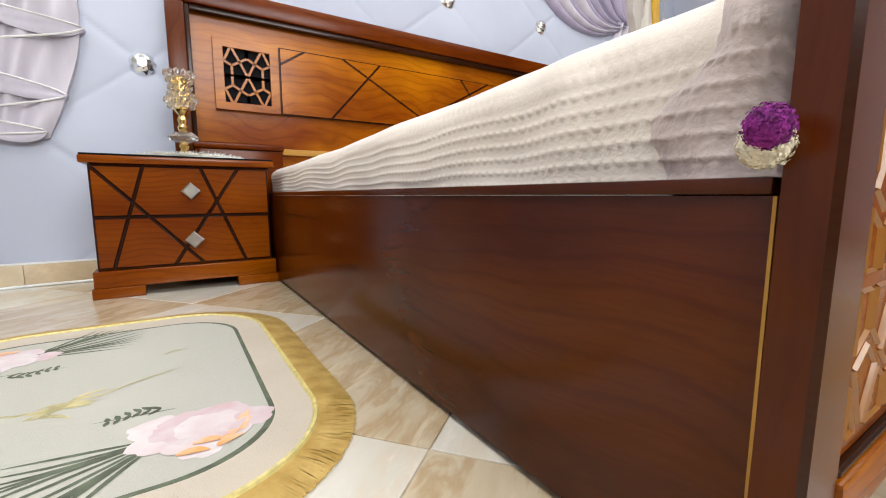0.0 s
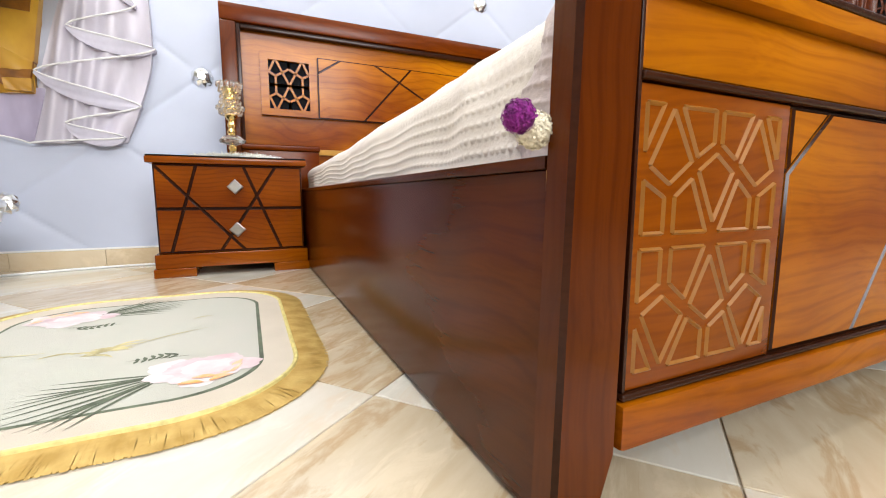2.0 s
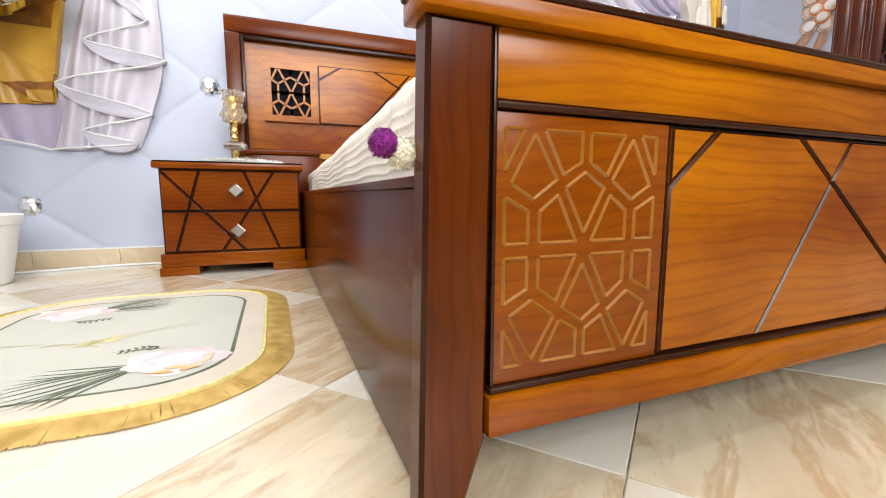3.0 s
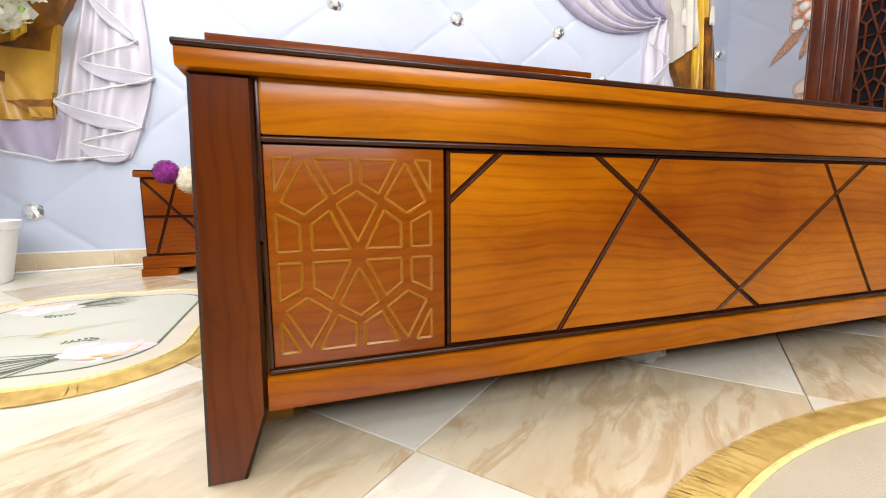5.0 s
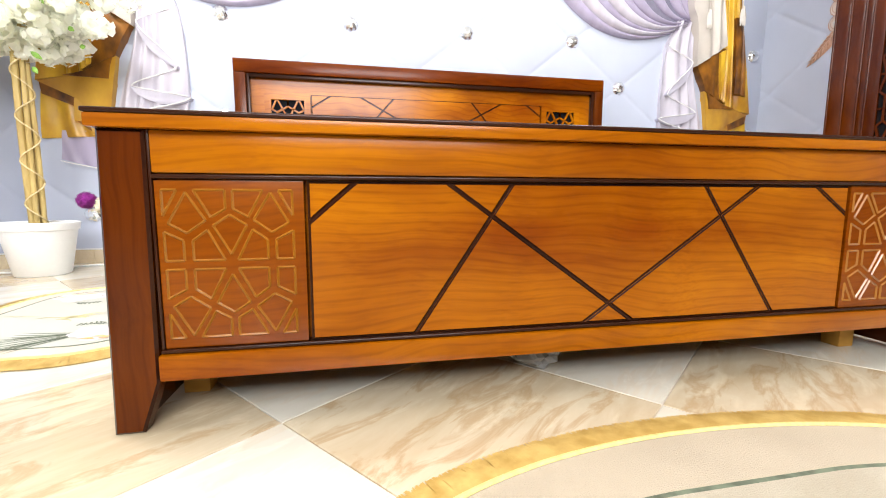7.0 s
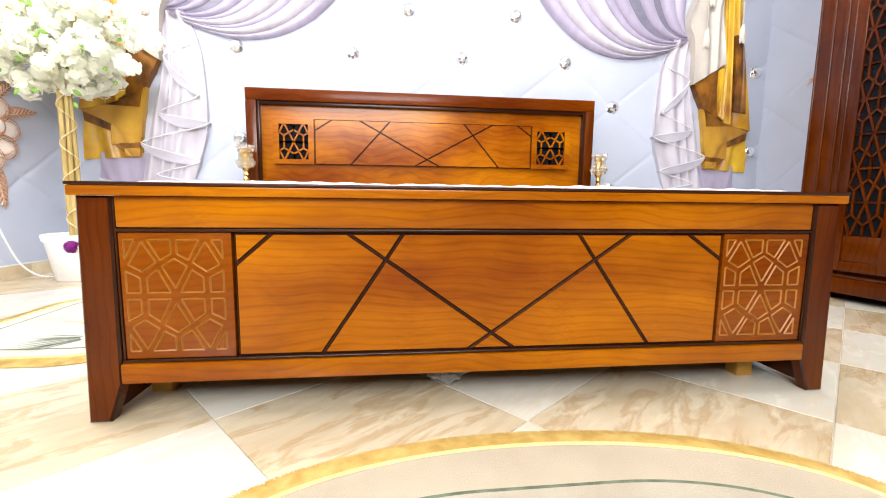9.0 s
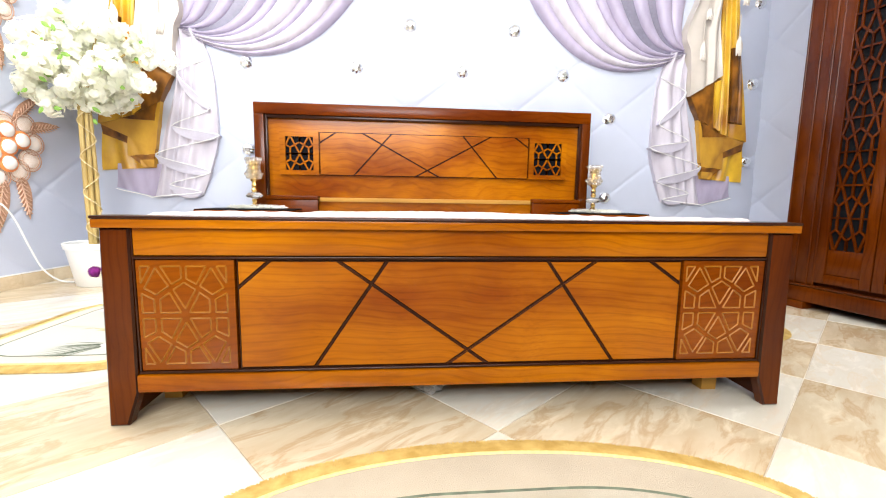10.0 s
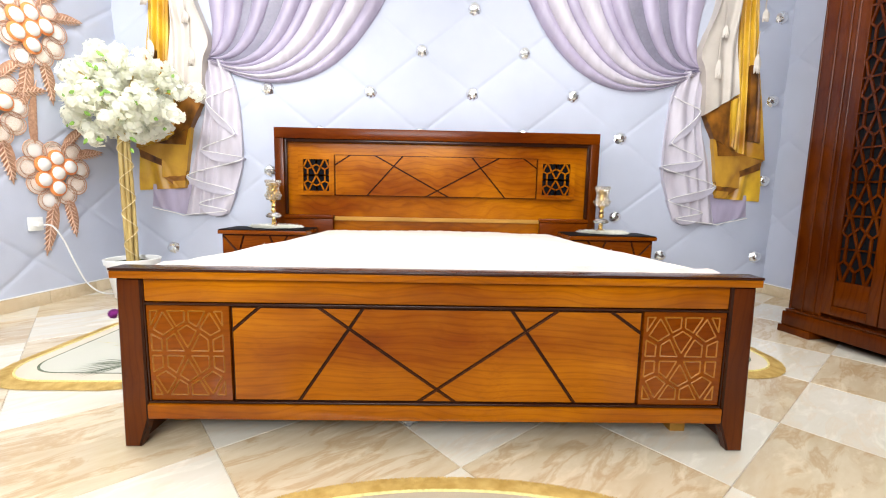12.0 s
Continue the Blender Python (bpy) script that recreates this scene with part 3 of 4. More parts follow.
    part("lower_panel", ybox(l0 + 0.001, l1 - 0.001, 0.2005, m0 - 0.0005, WX + 0.002, WX + 0.0135, 0.004), WOOD_WARD, door)
    part("glass", ybox(l0, l1, m0, m1, WX + 0.009, WX + 0.0138), BLACK, door, "black glass behind the lattice")
    n = 5
    hh = (m1 - m0) / n
    for k in range(n):
        bm = bmesh.new()
        for p, q in STAR:
            bar(bm, (l0 + p[0] * (l1 - l0), m0 + (k + p[1]) * hh), (l0 + q[0] * (l1 - l0), m0 + (k + q[1]) * hh), 0.0095, 0, 0.010)
        if k:
            bar(bm, (l0, m0 + k * hh), (l1, m0 + k * hh), 0.0095, 0, 0.010)
        bmesh.ops.transform(bm, matrix=Matrix(((0, 1, 0, WX - 0.003), (1, 0, 0, 0), (0, 0, 1, 0), (0, 0, 0, 1))), verts=bm.verts)
        bmesh.ops.recalc_face_normals(bm, faces=bm.faces)
        part("star_lattice", bm, WOOD_WARD, door, "cut-out star lattice")


for k in range(5):
    lattice_door(0.876 - 0.253 * k, 1.125 - 0.253 * k)
WARD.rotation_euler = (0, 0, radians(9.5))
WARD.location.x -= 0.03

# ---- skirting ----
SKIRT = marble("skirting_marble", (0.66, 0.56, 0.40), (0.58, 0.46, 0.30), (0.42, 0.30, 0.17), 0.3)


def skirting(a, b, name):
    d = Vector((b[0] - a[0], b[1] - a[1], 0))
    ob = solid(name, boxed(0, d.length, -0.020, -0.0125, 0.0785, 0.086, 0.001), PAINT, (0, 0, 0), "beige marble tile skirting with a pale top line", "skirting", kind="structure")
    ob.matrix_world = Matrix.Translation((a[0], a[1], 0)) @ Matrix.Rotation(math.atan2(d.y, d.x), 4, "Z")
    n = max(1, round(d.length / 0.33))
    w = d.length / n
    me = mesh_of("skirting_tile", boxed(0.0008, w - 0.0008, -0.024, -0.013, 0, 0.078, 0.0015), SKIRT)
    for k in range(n):
        t = new("skirting_tile", me)
        t.parent = ob
        t.location = (k * w, 0, 0)


skirting((LEFT_X, WALL_Y), (RIGHT_X, WALL_Y), "baseboard_back")
skirting(LEFT_END, (LEFT_X, WALL_Y), "baseboard_left")
skirting((RIGHT_X, WALL_Y), RIGHT_END, "baseboard_right")



# ---- printed mural: crystals, curtains, jewelled flowers ----
SILVER = material("printed_crystal", (0.88, 0.90, 0.93), rough=0.16, metal=0.9, vary=0.12, scale=40, bump=0)
LILAC = material("lilac_satin", (0.385, 0.345, 0.465), rough=0.32, vary=0.12, scale=3, stretch=(3, 1, 1), bump=0, fine=9)
PEARLY = material("white_satin", (0.545, 0.515, 0.585), rough=0.35, vary=0.10, scale=5, stretch=(3, 1, 0.6), bump=0, fine=9)
IVORY = material("ivory_satin", (0.574, 0.525, 0.467), rough=0.35, vary=0.10, scale=5, bump=0, fine=9)
# the mural's fold shading as colour: umber pieces, and ochre running to brown
FOLD_SHADE = material("umber_fold_shade", (0.34, 0.13, 0.010), rough=0.4, scale=7, other=(0.05, 0.014, 0.003), stretch=(1.6, 1, 1), bump=0, fine=5)
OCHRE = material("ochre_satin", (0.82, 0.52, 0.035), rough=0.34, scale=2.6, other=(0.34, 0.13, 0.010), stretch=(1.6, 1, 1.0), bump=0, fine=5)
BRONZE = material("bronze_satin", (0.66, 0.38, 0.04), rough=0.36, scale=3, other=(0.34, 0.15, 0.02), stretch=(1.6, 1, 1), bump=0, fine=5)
PLEAT_SHADE = material("pleat_shade_satin", (0.47, 0.45, 0.53), rough=0.4, vary=0.12, scale=5, bump=0)
# dark grey standing in for shade in the swag's valleys
SWAG_SHADE = material("dusky_swag_shade", (0.20, 0.19, 0.255), rough=0.4, vary=0.2, scale=4, bump=0)
COPPER = material("copper_filigree", (0.60, 0.36, 0.24), rough=0.4, metal=0.1, scale=60, other=(0.40, 0.21, 0.13), bump=0.5, fine=300)
BLUSH = material("blush_enamel", (0.84, 0.76, 0.70), rough=0.35, scale=130, other=(0.74, 0.60, 0.50), bump=0.4, fine=260)
ROSEGOLD = material("rose_gold_rib", (0.70, 0.47, 0.35), rough=0.4, vary=0.1, scale=60, bump=0)
CORAL = material("coral_setting", (0.80, 0.27, 0.08), rough=0.4, vary=0.2)
PEARL = material("pearl", (0.84, 0.80, 0.77), rough=0.15, vary=0.05, coat=0.8, bump=0)


def crystal(x, z):
    """A faceted button, low against the wall."""
    bm = bmesh.new()
    rings = [(0.050, 0.0, 0), (0.048, -0.010, 0.5), (0.034, -0.026, 0), (0.016, -0.034, 0.5)]
    vs = [[bm.verts.new((r * math.cos(2 * math.pi * (k + o) / 9), y, r * math.sin(2 * math.pi * (k + o) / 9))) for k in range(9)] for r, y, o in rings]
    for a, b in zip(vs, vs[1:]):
        for k in range(9):
            bm.faces.new((a[k], a[(k + 1) % 9], b[(k + 1) % 9], b[k]))
    bm.faces.new(vs[-1])
    bmesh.ops.recalc_face_normals(bm, faces=bm.faces)
    return bm


first = None
for x, z in knob_places():
    if not (LEFT_X + 0.05 < x < RIGHT_X - 0.05 and 0.1 < z < 2.6):
        continue
    # none under the curtains
    u = max(x, 2.706 - x)
    if (2.9 < u < 3.64 and 0.5 < z) or (3.64 > u > 2.0 and z > 1.62 + 0.9 * max(0, 2.5 - u)):
        continue
    at = Matrix.Translation((x, WALL_Y - 0.002, z)) @ Matrix.Rotation((x * 7 + z * 3) % 6.28, 4, "Y")
    if first is None:
        first = solid("crystal_button", crystal(x, z), SILVER, (0, 0, 0), "silver faceted crystal button pressed into the quilted wallpaper", "wall button", "buttons of the quilted wall", angle=5)
        first.matrix_basis = at
    else:
        copy_thing(first, at)


def along(pts, t):
    """The point at t (0 to 1) on a smooth line through the points."""
    n = len(pts) - 1
    i = min(int(t * n), n - 1)
    k = t * n - i
    p = [Vector(pts[max(0, min(n, i + d))]) for d in (-1, 0, 1, 2)]
    return 0.5 * (2 * p[1] + (p[2] - p[0]) * k + (2 * p[0] - 5 * p[1] + 4 * p[2] - p[3]) * k * k + (3 * p[1] - p[0] - 3 * p[2] + p[3]) * k ** 3)


def drape(edge_a, edge_b, folds, deep, lift, mirror, nu=72, nv=44, pinch=None, phase=0.0, roll=False):
    """Cloth between two edges of the x-z plane, in folds that run along it, close to the wall."""
    bm = bmesh.new()
    grid = []
    for j in range(nv + 1):
        t = j / nv
        a, b = along(edge_a, t), along(edge_b, t)
        row = []
        for i in range(nu + 1):
            s = i / nu
            p = a.lerp(b, s)
            amp = deep * (pinch(t) if pinch else 1)
            wob = 0.35 * math.sin(3.1 * t + 5 * s + phase)
            h = amp * (0.5 + 0.5 * math.sin(2 * math.pi * (folds * s + wob) + phase)) + lift
            if roll:
                h = amp * math.sin(math.pi * s) ** 0.6 + lift
            x = 2.706 - p[0] if mirror else p[0]
            row.append(bm.verts.new((x, WALL_Y - 0.012 - h, p[1])))
        grid.append(row)
    for j in range(nv):
        for i in range(nu):
            bm.faces.new((grid[j][i], grid[j][i + 1], grid[j + 1][i + 1], grid[j + 1][i]))
    # a turned edge back to the wall
    rim = [grid[0][i] for i in range(nu + 1)] + [grid[j][nu] for j in range(1, nv + 1)] + [grid[nv][i] for i in range(nu - 1, -1, -1)] + [grid[j][0] for j in range(nv - 1, 0, -1)]
    back = [bm.verts.new((v.co.x, WALL_Y + 0.001, v.co.z)) for v in rim]
    for k in range(len(rim)):
        bm.faces.new((rim[k], back[k], back[(k + 1) % len(rim)], rim[(k + 1) % len(rim)]))
    bmesh.ops.recalc_face_normals(bm, faces=bm.faces)
    return bm


def tube(pts, r, n=6):
    """A round cord along points."""
    bm = bmesh.new()
    rings = []
    for i, p in enumerate(pts):
        p = Vector(p)
        d = (Vector(pts[min(i + 1, len(pts) - 1)]) - Vector(pts[max(i - 1, 0)])).normalized()
        a = d.orthogonal().normalized() if not rings else (prev - d * prev.dot(d)).normalized()
        prev = a
        b = d.cross(a)
        rings.append([bm.verts.new(p + (a * math.cos(2 * math.pi * k / n) + b * math.sin(2 * math.pi * k / n)) * r) for k in range(n)])
    for u, v in zip(rings, rings[1:]):
        for k in range(n):
            bm.faces.new((u[k], u[(k + 1) % n], v[(k + 1) % n], v[k]))
    bm.faces.new(rings[0][::-1])
    bm.faces.new(rings[-1])
    return bm


def leaf_shape(bm, a, b, w, y, bend=0.0, thick=0.004, n=10):
    """A pointed, slightly domed leaf in the x-z plane from a to b."""
    a, b = Vector(a), Vector(b)
    d = b - a
    nrm = Vector((-d.y, d.x)).normalized()
    rows = []
    for i in range(n + 1):
        t = i / n
        c = a + d * t + nrm * bend * math.sin(math.pi * t)
        h = w * math.sin(math.pi * t ** 0.8) ** 0.9 / 2 + 0.0006
        rows.append([bm.verts.new((c.x + nrm.x * k * h, y - thick * (1 - abs(k)), c.y + nrm.y * k * h)) for k in (-1, 0, 1)])
    for u, v in zip(rows, rows[1:]):
        for k in range(2):
            bm.faces.new((u[k], u[k + 1], v[k + 1], v[k]))


def swag_edges(s0, s1, n=8):
    out = []
    for s in (s0, s1):
        p0 = Vector((1.78 + 1.42 * s, 2.32))
        p1 = Vector((2.28 + 0.80 * s, 1.20 + 0.66 * s))
        p2 = Vector((3.165, 1.655 + 0.05 * s))
        out.append([tuple(p0 * (1 - t) ** 2 + p1 * 2 * t * (1 - t) + p2 * t * t) for t in [k / n for k in range(n + 1)]])
    return out


def lily(x, z, mirror, size=0.13):
    """A drooping calla: long petals closing round each other under a thin stalk."""
    bm = bmesh.new()
    x = 2.706 - x if mirror else x
    for dx, w, y in ((-0.016, 0.036, -0.100), (0.018, 0.036, -0.101), (0.002, 0.044, -0.104)):
        leaf_shape(bm, (x, z + 0.01), (x + dx, z - size), w, WALL_Y + y, 0.006, 0.012)
    box(bm, x - 0.003, x + 0.003, WALL_Y - 0.102, WALL_Y - 0.096, z, z + 0.17)
    return bm


def curtain(mirror):
    m = 2.706 - 3.2 if mirror else 3.2
    cu = thing("curtain", (m, WALL_Y, 0.54), "mural print of a lilac curtain, ruffles and ochre lining, shading included", "curtain", "curtains beside the bed")
    fade = lambda t: 1.0 - 0.72 * t
    # rolled folds, fanning out upwards from the tie; the grey rows paint the shaded gaps between them
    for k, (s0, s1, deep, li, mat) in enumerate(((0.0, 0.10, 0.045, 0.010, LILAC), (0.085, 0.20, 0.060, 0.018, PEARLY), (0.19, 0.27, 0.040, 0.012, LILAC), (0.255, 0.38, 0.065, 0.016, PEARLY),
                                                 (0.37, 0.45, 0.040, 0.008, LILAC), (0.435, 0.54, 0.060, 0.010, LILAC), (0.53, 0.66, 0.012, 0.002, SWAG_SHADE), (0.62, 0.72, 0.045, 0.006, LILAC),
                                                 (0.71, 0.80, 0.012, 0.002, SWAG_SHADE), (0.77, 0.89, 0.055, 0.008, LILAC), (0.87, 1.0, 0.050, 0.006, LILAC))):
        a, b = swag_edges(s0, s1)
        part("swag", drape(a, b, 1, deep, li, mirror, nu=14, pinch=fade, roll=True), mat, cu, "dusky gap between swag folds, its shade painted grey" if mat is SWAG_SHADE else "")
    part("tail", drape([(3.06, 1.68), (2.965, 1.45), (2.94, 0.98), (3.0, 0.72), (3.064, 0.56)], [(3.19, 1.66), (3.20, 1.36), (3.30, 1.0), (3.35, 0.8), (3.396, 0.54)], 3.4, 0.030, 0.006, mirror, phase=0.7), PEARLY, cu, "white satin ruffled tail")
    zig = [(2.976, 1.492), (3.186, 1.387), (2.985, 1.15), (3.235, 1.03), (2.924, 0.975), (3.355, 0.835), (2.995, 0.721), (3.271, 0.631), (3.064, 0.581), (3.396, 0.539), (3.641, 0.605)]
    path = []
    for a, b in zip(zig, zig[1:]):
        for k in range(8):
            t = k / 8
            e = t * t * (3 - 2 * t)
            e = 0.65 * e + 0.35 * t
            path.append((a[0] + (b[0] - a[0]) * e, WALL_Y - 0.053, a[1] + (b[1] - a[1]) * t))
    path = [((2.706 - p[0]) if mirror else p[0], p[1], p[2]) for p in path]
    # grey wedges below every other hem line paint the shade under it
    for a, b in list(zip(zig, zig[1:]))[1:9:2]:
        seg = [(a[0] + (b[0] - a[0]) * e, a[1] + (b[1] - a[1]) * t) for t, e in ((k / 6, 0.65 * (k / 6) ** 2 * (3 - k / 3) + 0.35 * k / 6) for k in range(7))]
        low = [(p[0] + 0.004, p[1] - 0.012 - 0.055 * math.sin(math.pi * k / 6)) for k, p in enumerate(seg)]
        part("pleat", drape(seg, low, 0.5, 0.003, 0.038, mirror, nu=8, nv=14), PLEAT_SHADE, cu, "grey wedge of painted shade under the hem")
    part("piping", tube(path, 0.0038), PAINT, cu, "white piped hem in zigzag folds")
    part("hem", drape([(3.33, 0.77), (3.39, 0.545)], [(3.62, 0.77), (3.64, 0.608)], 1.5, 0.008, 0.004, mirror), LILAC, cu, "shaded violet hem")
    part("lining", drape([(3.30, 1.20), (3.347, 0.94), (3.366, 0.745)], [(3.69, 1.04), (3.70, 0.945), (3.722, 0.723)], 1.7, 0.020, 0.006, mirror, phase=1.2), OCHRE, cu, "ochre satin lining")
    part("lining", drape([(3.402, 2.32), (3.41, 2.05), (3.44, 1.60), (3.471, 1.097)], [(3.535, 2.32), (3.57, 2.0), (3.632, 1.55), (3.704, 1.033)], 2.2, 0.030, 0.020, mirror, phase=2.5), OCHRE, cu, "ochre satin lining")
    # folds laid over one another: edges from above down, lift from the wall, cloth; brown pieces are painted fold shade
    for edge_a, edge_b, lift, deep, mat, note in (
            ([(3.21, 1.37), (3.25, 1.29), (3.30, 1.19)], [(3.455, 1.50), (3.462, 1.30), (3.467, 1.10)], 0.046, 0.010, FOLD_SHADE, "printed deep brown shade inside the satin lining"),
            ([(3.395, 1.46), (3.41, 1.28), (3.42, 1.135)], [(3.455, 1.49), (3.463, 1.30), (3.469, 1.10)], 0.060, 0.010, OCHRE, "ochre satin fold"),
            ([(3.52, 1.72), (3.535, 1.45), (3.55, 1.18)], [(3.575, 1.72), (3.615, 1.45), (3.645, 1.16)], 0.053, 0.010, FOLD_SHADE, "printed brown shade in the hollow of a fold"),
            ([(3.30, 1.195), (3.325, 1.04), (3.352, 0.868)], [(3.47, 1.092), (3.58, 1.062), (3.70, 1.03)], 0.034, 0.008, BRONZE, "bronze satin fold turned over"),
            ([(3.32, 1.185), (3.335, 1.13), (3.345, 1.06)], [(3.468, 1.095), (3.52, 1.08), (3.57, 1.068)], 0.044, 0.004, FOLD_SHADE, "printed brown shade under a fold"),
            ([(3.352, 0.88), (3.358, 0.855), (3.362, 0.835)], [(3.70, 1.04), (3.695, 1.0), (3.69, 0.965)], 0.027, 0.003, FOLD_SHADE, "printed brown shade under a fold"),
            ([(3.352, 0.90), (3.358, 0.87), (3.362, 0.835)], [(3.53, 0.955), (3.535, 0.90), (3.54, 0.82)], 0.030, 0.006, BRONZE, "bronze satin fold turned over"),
            ([(3.362, 0.838), (3.366, 0.82), (3.372, 0.80)], [(3.53, 0.825), (3.50, 0.80), (3.455, 0.765)], 0.032, 0.004, FOLD_SHADE, "printed brown shade under a fold"),
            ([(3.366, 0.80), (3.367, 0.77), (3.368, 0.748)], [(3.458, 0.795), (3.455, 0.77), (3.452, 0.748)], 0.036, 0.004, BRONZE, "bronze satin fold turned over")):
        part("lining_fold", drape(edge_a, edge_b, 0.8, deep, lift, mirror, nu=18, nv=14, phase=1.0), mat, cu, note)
    part("scarf", drape([(3.25, 2.32), (3.23, 2.10), (3.13, 1.80), (3.17, 1.65), (3.20, 1.355)], [(3.402, 2.32), (3.402, 2.10), (3.401, 1.88), (3.425, 1.65), (3.449, 1.513)], 1.6, 0.028, 0.056, mirror, phase=0.3), IVORY, cu, "ivory satin scarf with a pointed corner")
    for x, z, size in ((3.281, 1.965, 0.075), (3.254, 1.73, 0.125), (3.534, 1.775, 0.125), (3.559, 2.08, 0.075)):
        part("lily", lily(x, z, mirror, size), IVORY, cu, "cream lily on a stem")
    return cu


curtain(False)
curtain(True)


def ball(bm, c, r, flat=1.0, seg=14, rings=8):
    bmesh.ops.create_uvsphere(bm, u_segments=seg, v_segments=rings, radius=r, matrix=Matrix.Translation(c) @ Matrix.Diagonal((1, flat, 1, 1)))
    return bm


def jewel_flower(size, leaves, stem=None):
    """A pearl flower: lace petals round coral settings; built flat at the origin, facing -y."""
    fl = thing("jewel_flower", (0, 0, 0), "copper lace flower set with white pearls, printed on the wallpaper", "wall flower", "pearl flowers on the side walls")
    if stem:
        bm = bmesh.new()
        leaf_shape(bm, stem[0], stem[1], 0.05, -0.003, 0.02)
        part("stem", bm, COPPER, fl, "copper lace stem")
    for a, b, w in leaves:
        bm = bmesh.new()
        leaf_shape(bm, a, b, w, -0.004, 0.012)
        lf = part("leaf", bm, COPPER, fl, "pointed copper lace leaf")
        bm = bmesh.new()
        p, q = Vector(a), Vector(b)
        d = q - p
        nn = Vector((-d.y, d.x)).normalized()
        bar(bm, p, p + d * 0.9, 0.003, -0.014, -0.003)
        for k in range(9):
            t = 0.12 + 0.085 * k
            out = w * 0.40 * math.sin(math.pi * min(1.0, 0.15 + 0.85 * t)) + 0.002
            for side in (1, -1):
                bar(bm, p + d * t, p + d * (t + 0.10) + nn * side * out, 0.0022, -0.013, -0.003)
        part("leaf_ribs", bm, ROSEGOLD, lf, "pale ribs of the leaf")
    for k in range(9):
        a = 2 * math.pi * k / 9 + 0.2
        r = size * (0.78 + 0.14 * math.sin(k * 2.3))
        bm = bmesh.new()
        ball(bm, (math.cos(a) * r, -0.004, math.sin(a) * r), size * 0.33, 0.05, 16, 8)
        part("petal", bm, BLUSH, fl, "scalloped lace petal")
        bm = bmesh.new()
        ball(bm, (math.cos(a) * r, -0.008 - size * 0.02, math.sin(a) * r), size * 0.20, 0.08, 14, 8)
        part("petal", bm, BLUSH if k % 3 else PEARL, fl)
        for rr, wd in ((0.33, 0.0028), (0.24, 0.002)):
            ring = [(math.cos(a) * r + math.cos(t) * size * rr, -0.012 - (0.006 if rr < 0.3 else 0), math.sin(a) * r + math.sin(t) * size * rr) for t in [2 * math.pi * i / 22 for i in range(23)]]
            part("lace_edge", tube(ring, wd, 5), COPPER, fl, "copper lace edging")
    for k in range(6):
        a = 2 * math.pi * k / 6 + 0.5
        c = (math.cos(a) * size * 0.46, -0.02, math.sin(a) * size * 0.46)
        if k == 5:
            c = (0, -0.024, 0)
        bm = bmesh.new()
        ball(bm, c, size * 0.27, 0.22)
        part("setting", bm, CORAL, fl, "coral setting")
        bm = bmesh.new()
        ball(bm, (c[0], c[1] - 0.006, c[2]), size * 0.205, 0.5)
        part("pearl", bm, PEARL, fl, "white pearl")
    return fl


LW = math.atan2(WALL_Y - LEFT_END[1], LEFT_X - LEFT_END[0])


def on_left(y, z):
    return Matrix.Translation((LEFT_X - 0.152 * (WALL_Y - y) + 0.014, y, z)) @ Matrix.Rotation(LW, 4, "Z")


def on_right(y, z):
    a = math.atan2(RIGHT_END[1] - WALL_Y, RIGHT_END[0] - RIGHT_X)
    return Matrix.Translation((RIGHT_X + 0.137 * (WALL_Y - y) - 0.014, y, z)) @ Matrix.Rotation(a, 4, "Z")


jf = jewel_flower(0.20, [((0.05, -0.12), (0.10, -0.42), 0.075), ((-0.02, -0.14), (-0.10, -0.52), 0.08), ((0.10, 0.10), (0.34, 0.16), 0.06), ((0.05, 0.14), (0.24, 0.33), 0.06)], ((-0.1, 0.1), (-0.06, 0.55)))
jf.matrix_basis = on_left(1.755, 0.82)
copy_thing(jf, on_left(1.684, 1.66))
copy_thing(jf, on_left(1.42, 1.16))
copy_thing(jf, on_right(1.665, 1.66) @ Matrix.Rotation(radians(28), 4, "Y") @ Matrix.Scale(0.85, 4))
copy_thing(jf, on_right(1.60, 1.04) @ Matrix.Rotation(radians(20), 4, "Y") @ Matrix.Scale(0.85, 4))

# ---- plant ----
PLASTIC = material("white_plastic", (0.80, 0.81, 0.80), rough=0.35, vary=0.04, bump=0.01)
BAMBOO = material("dry_bamboo", (0.62, 0.47, 0.18), rough=0.55, other=(0.40, 0.28, 0.09), scale=8, stretch=(1, 1, 0.25))
BLOSSOM = material("white_blossom", (0.96, 0.96, 0.90), rough=0.8, vary=0.04, scale=20, bump=0)
nt = BLOSSOM.node_tree
thin, both = nt.nodes.new("ShaderNodeBsdfTranslucent"), nt.nodes.new("ShaderNodeMixShader")
thin.inputs[0].default_value = (0.95, 0.96, 0.86, 1)
both.inputs[0].default_value = 0.62
nt.links.new(nt.nodes["Principled BSDF"].outputs[0], both.inputs[1])
nt.links.new(thin.outputs[0], both.inputs[2])
nt.links.new(both.outputs[0], nt.nodes["Material Output"].inputs[0])
GREEN = material("leaf_green", (0.20, 0.38, 0.06), rough=0.6, vary=0.3, scale=20)
TWINE = material("straw_twine", (0.66, 0.54, 0.30), rough=0.8)
SOIL = material("dark_moss", (0.05, 0.06, 0.03), rough=1.0, bump=0.8)
PXC, PYC = -0.835, 1.86
TREE = thing("potted_tree", (PXC, PYC, 0), "artificial white blossom tree on bamboo canes in a white pot", "artificial tree")
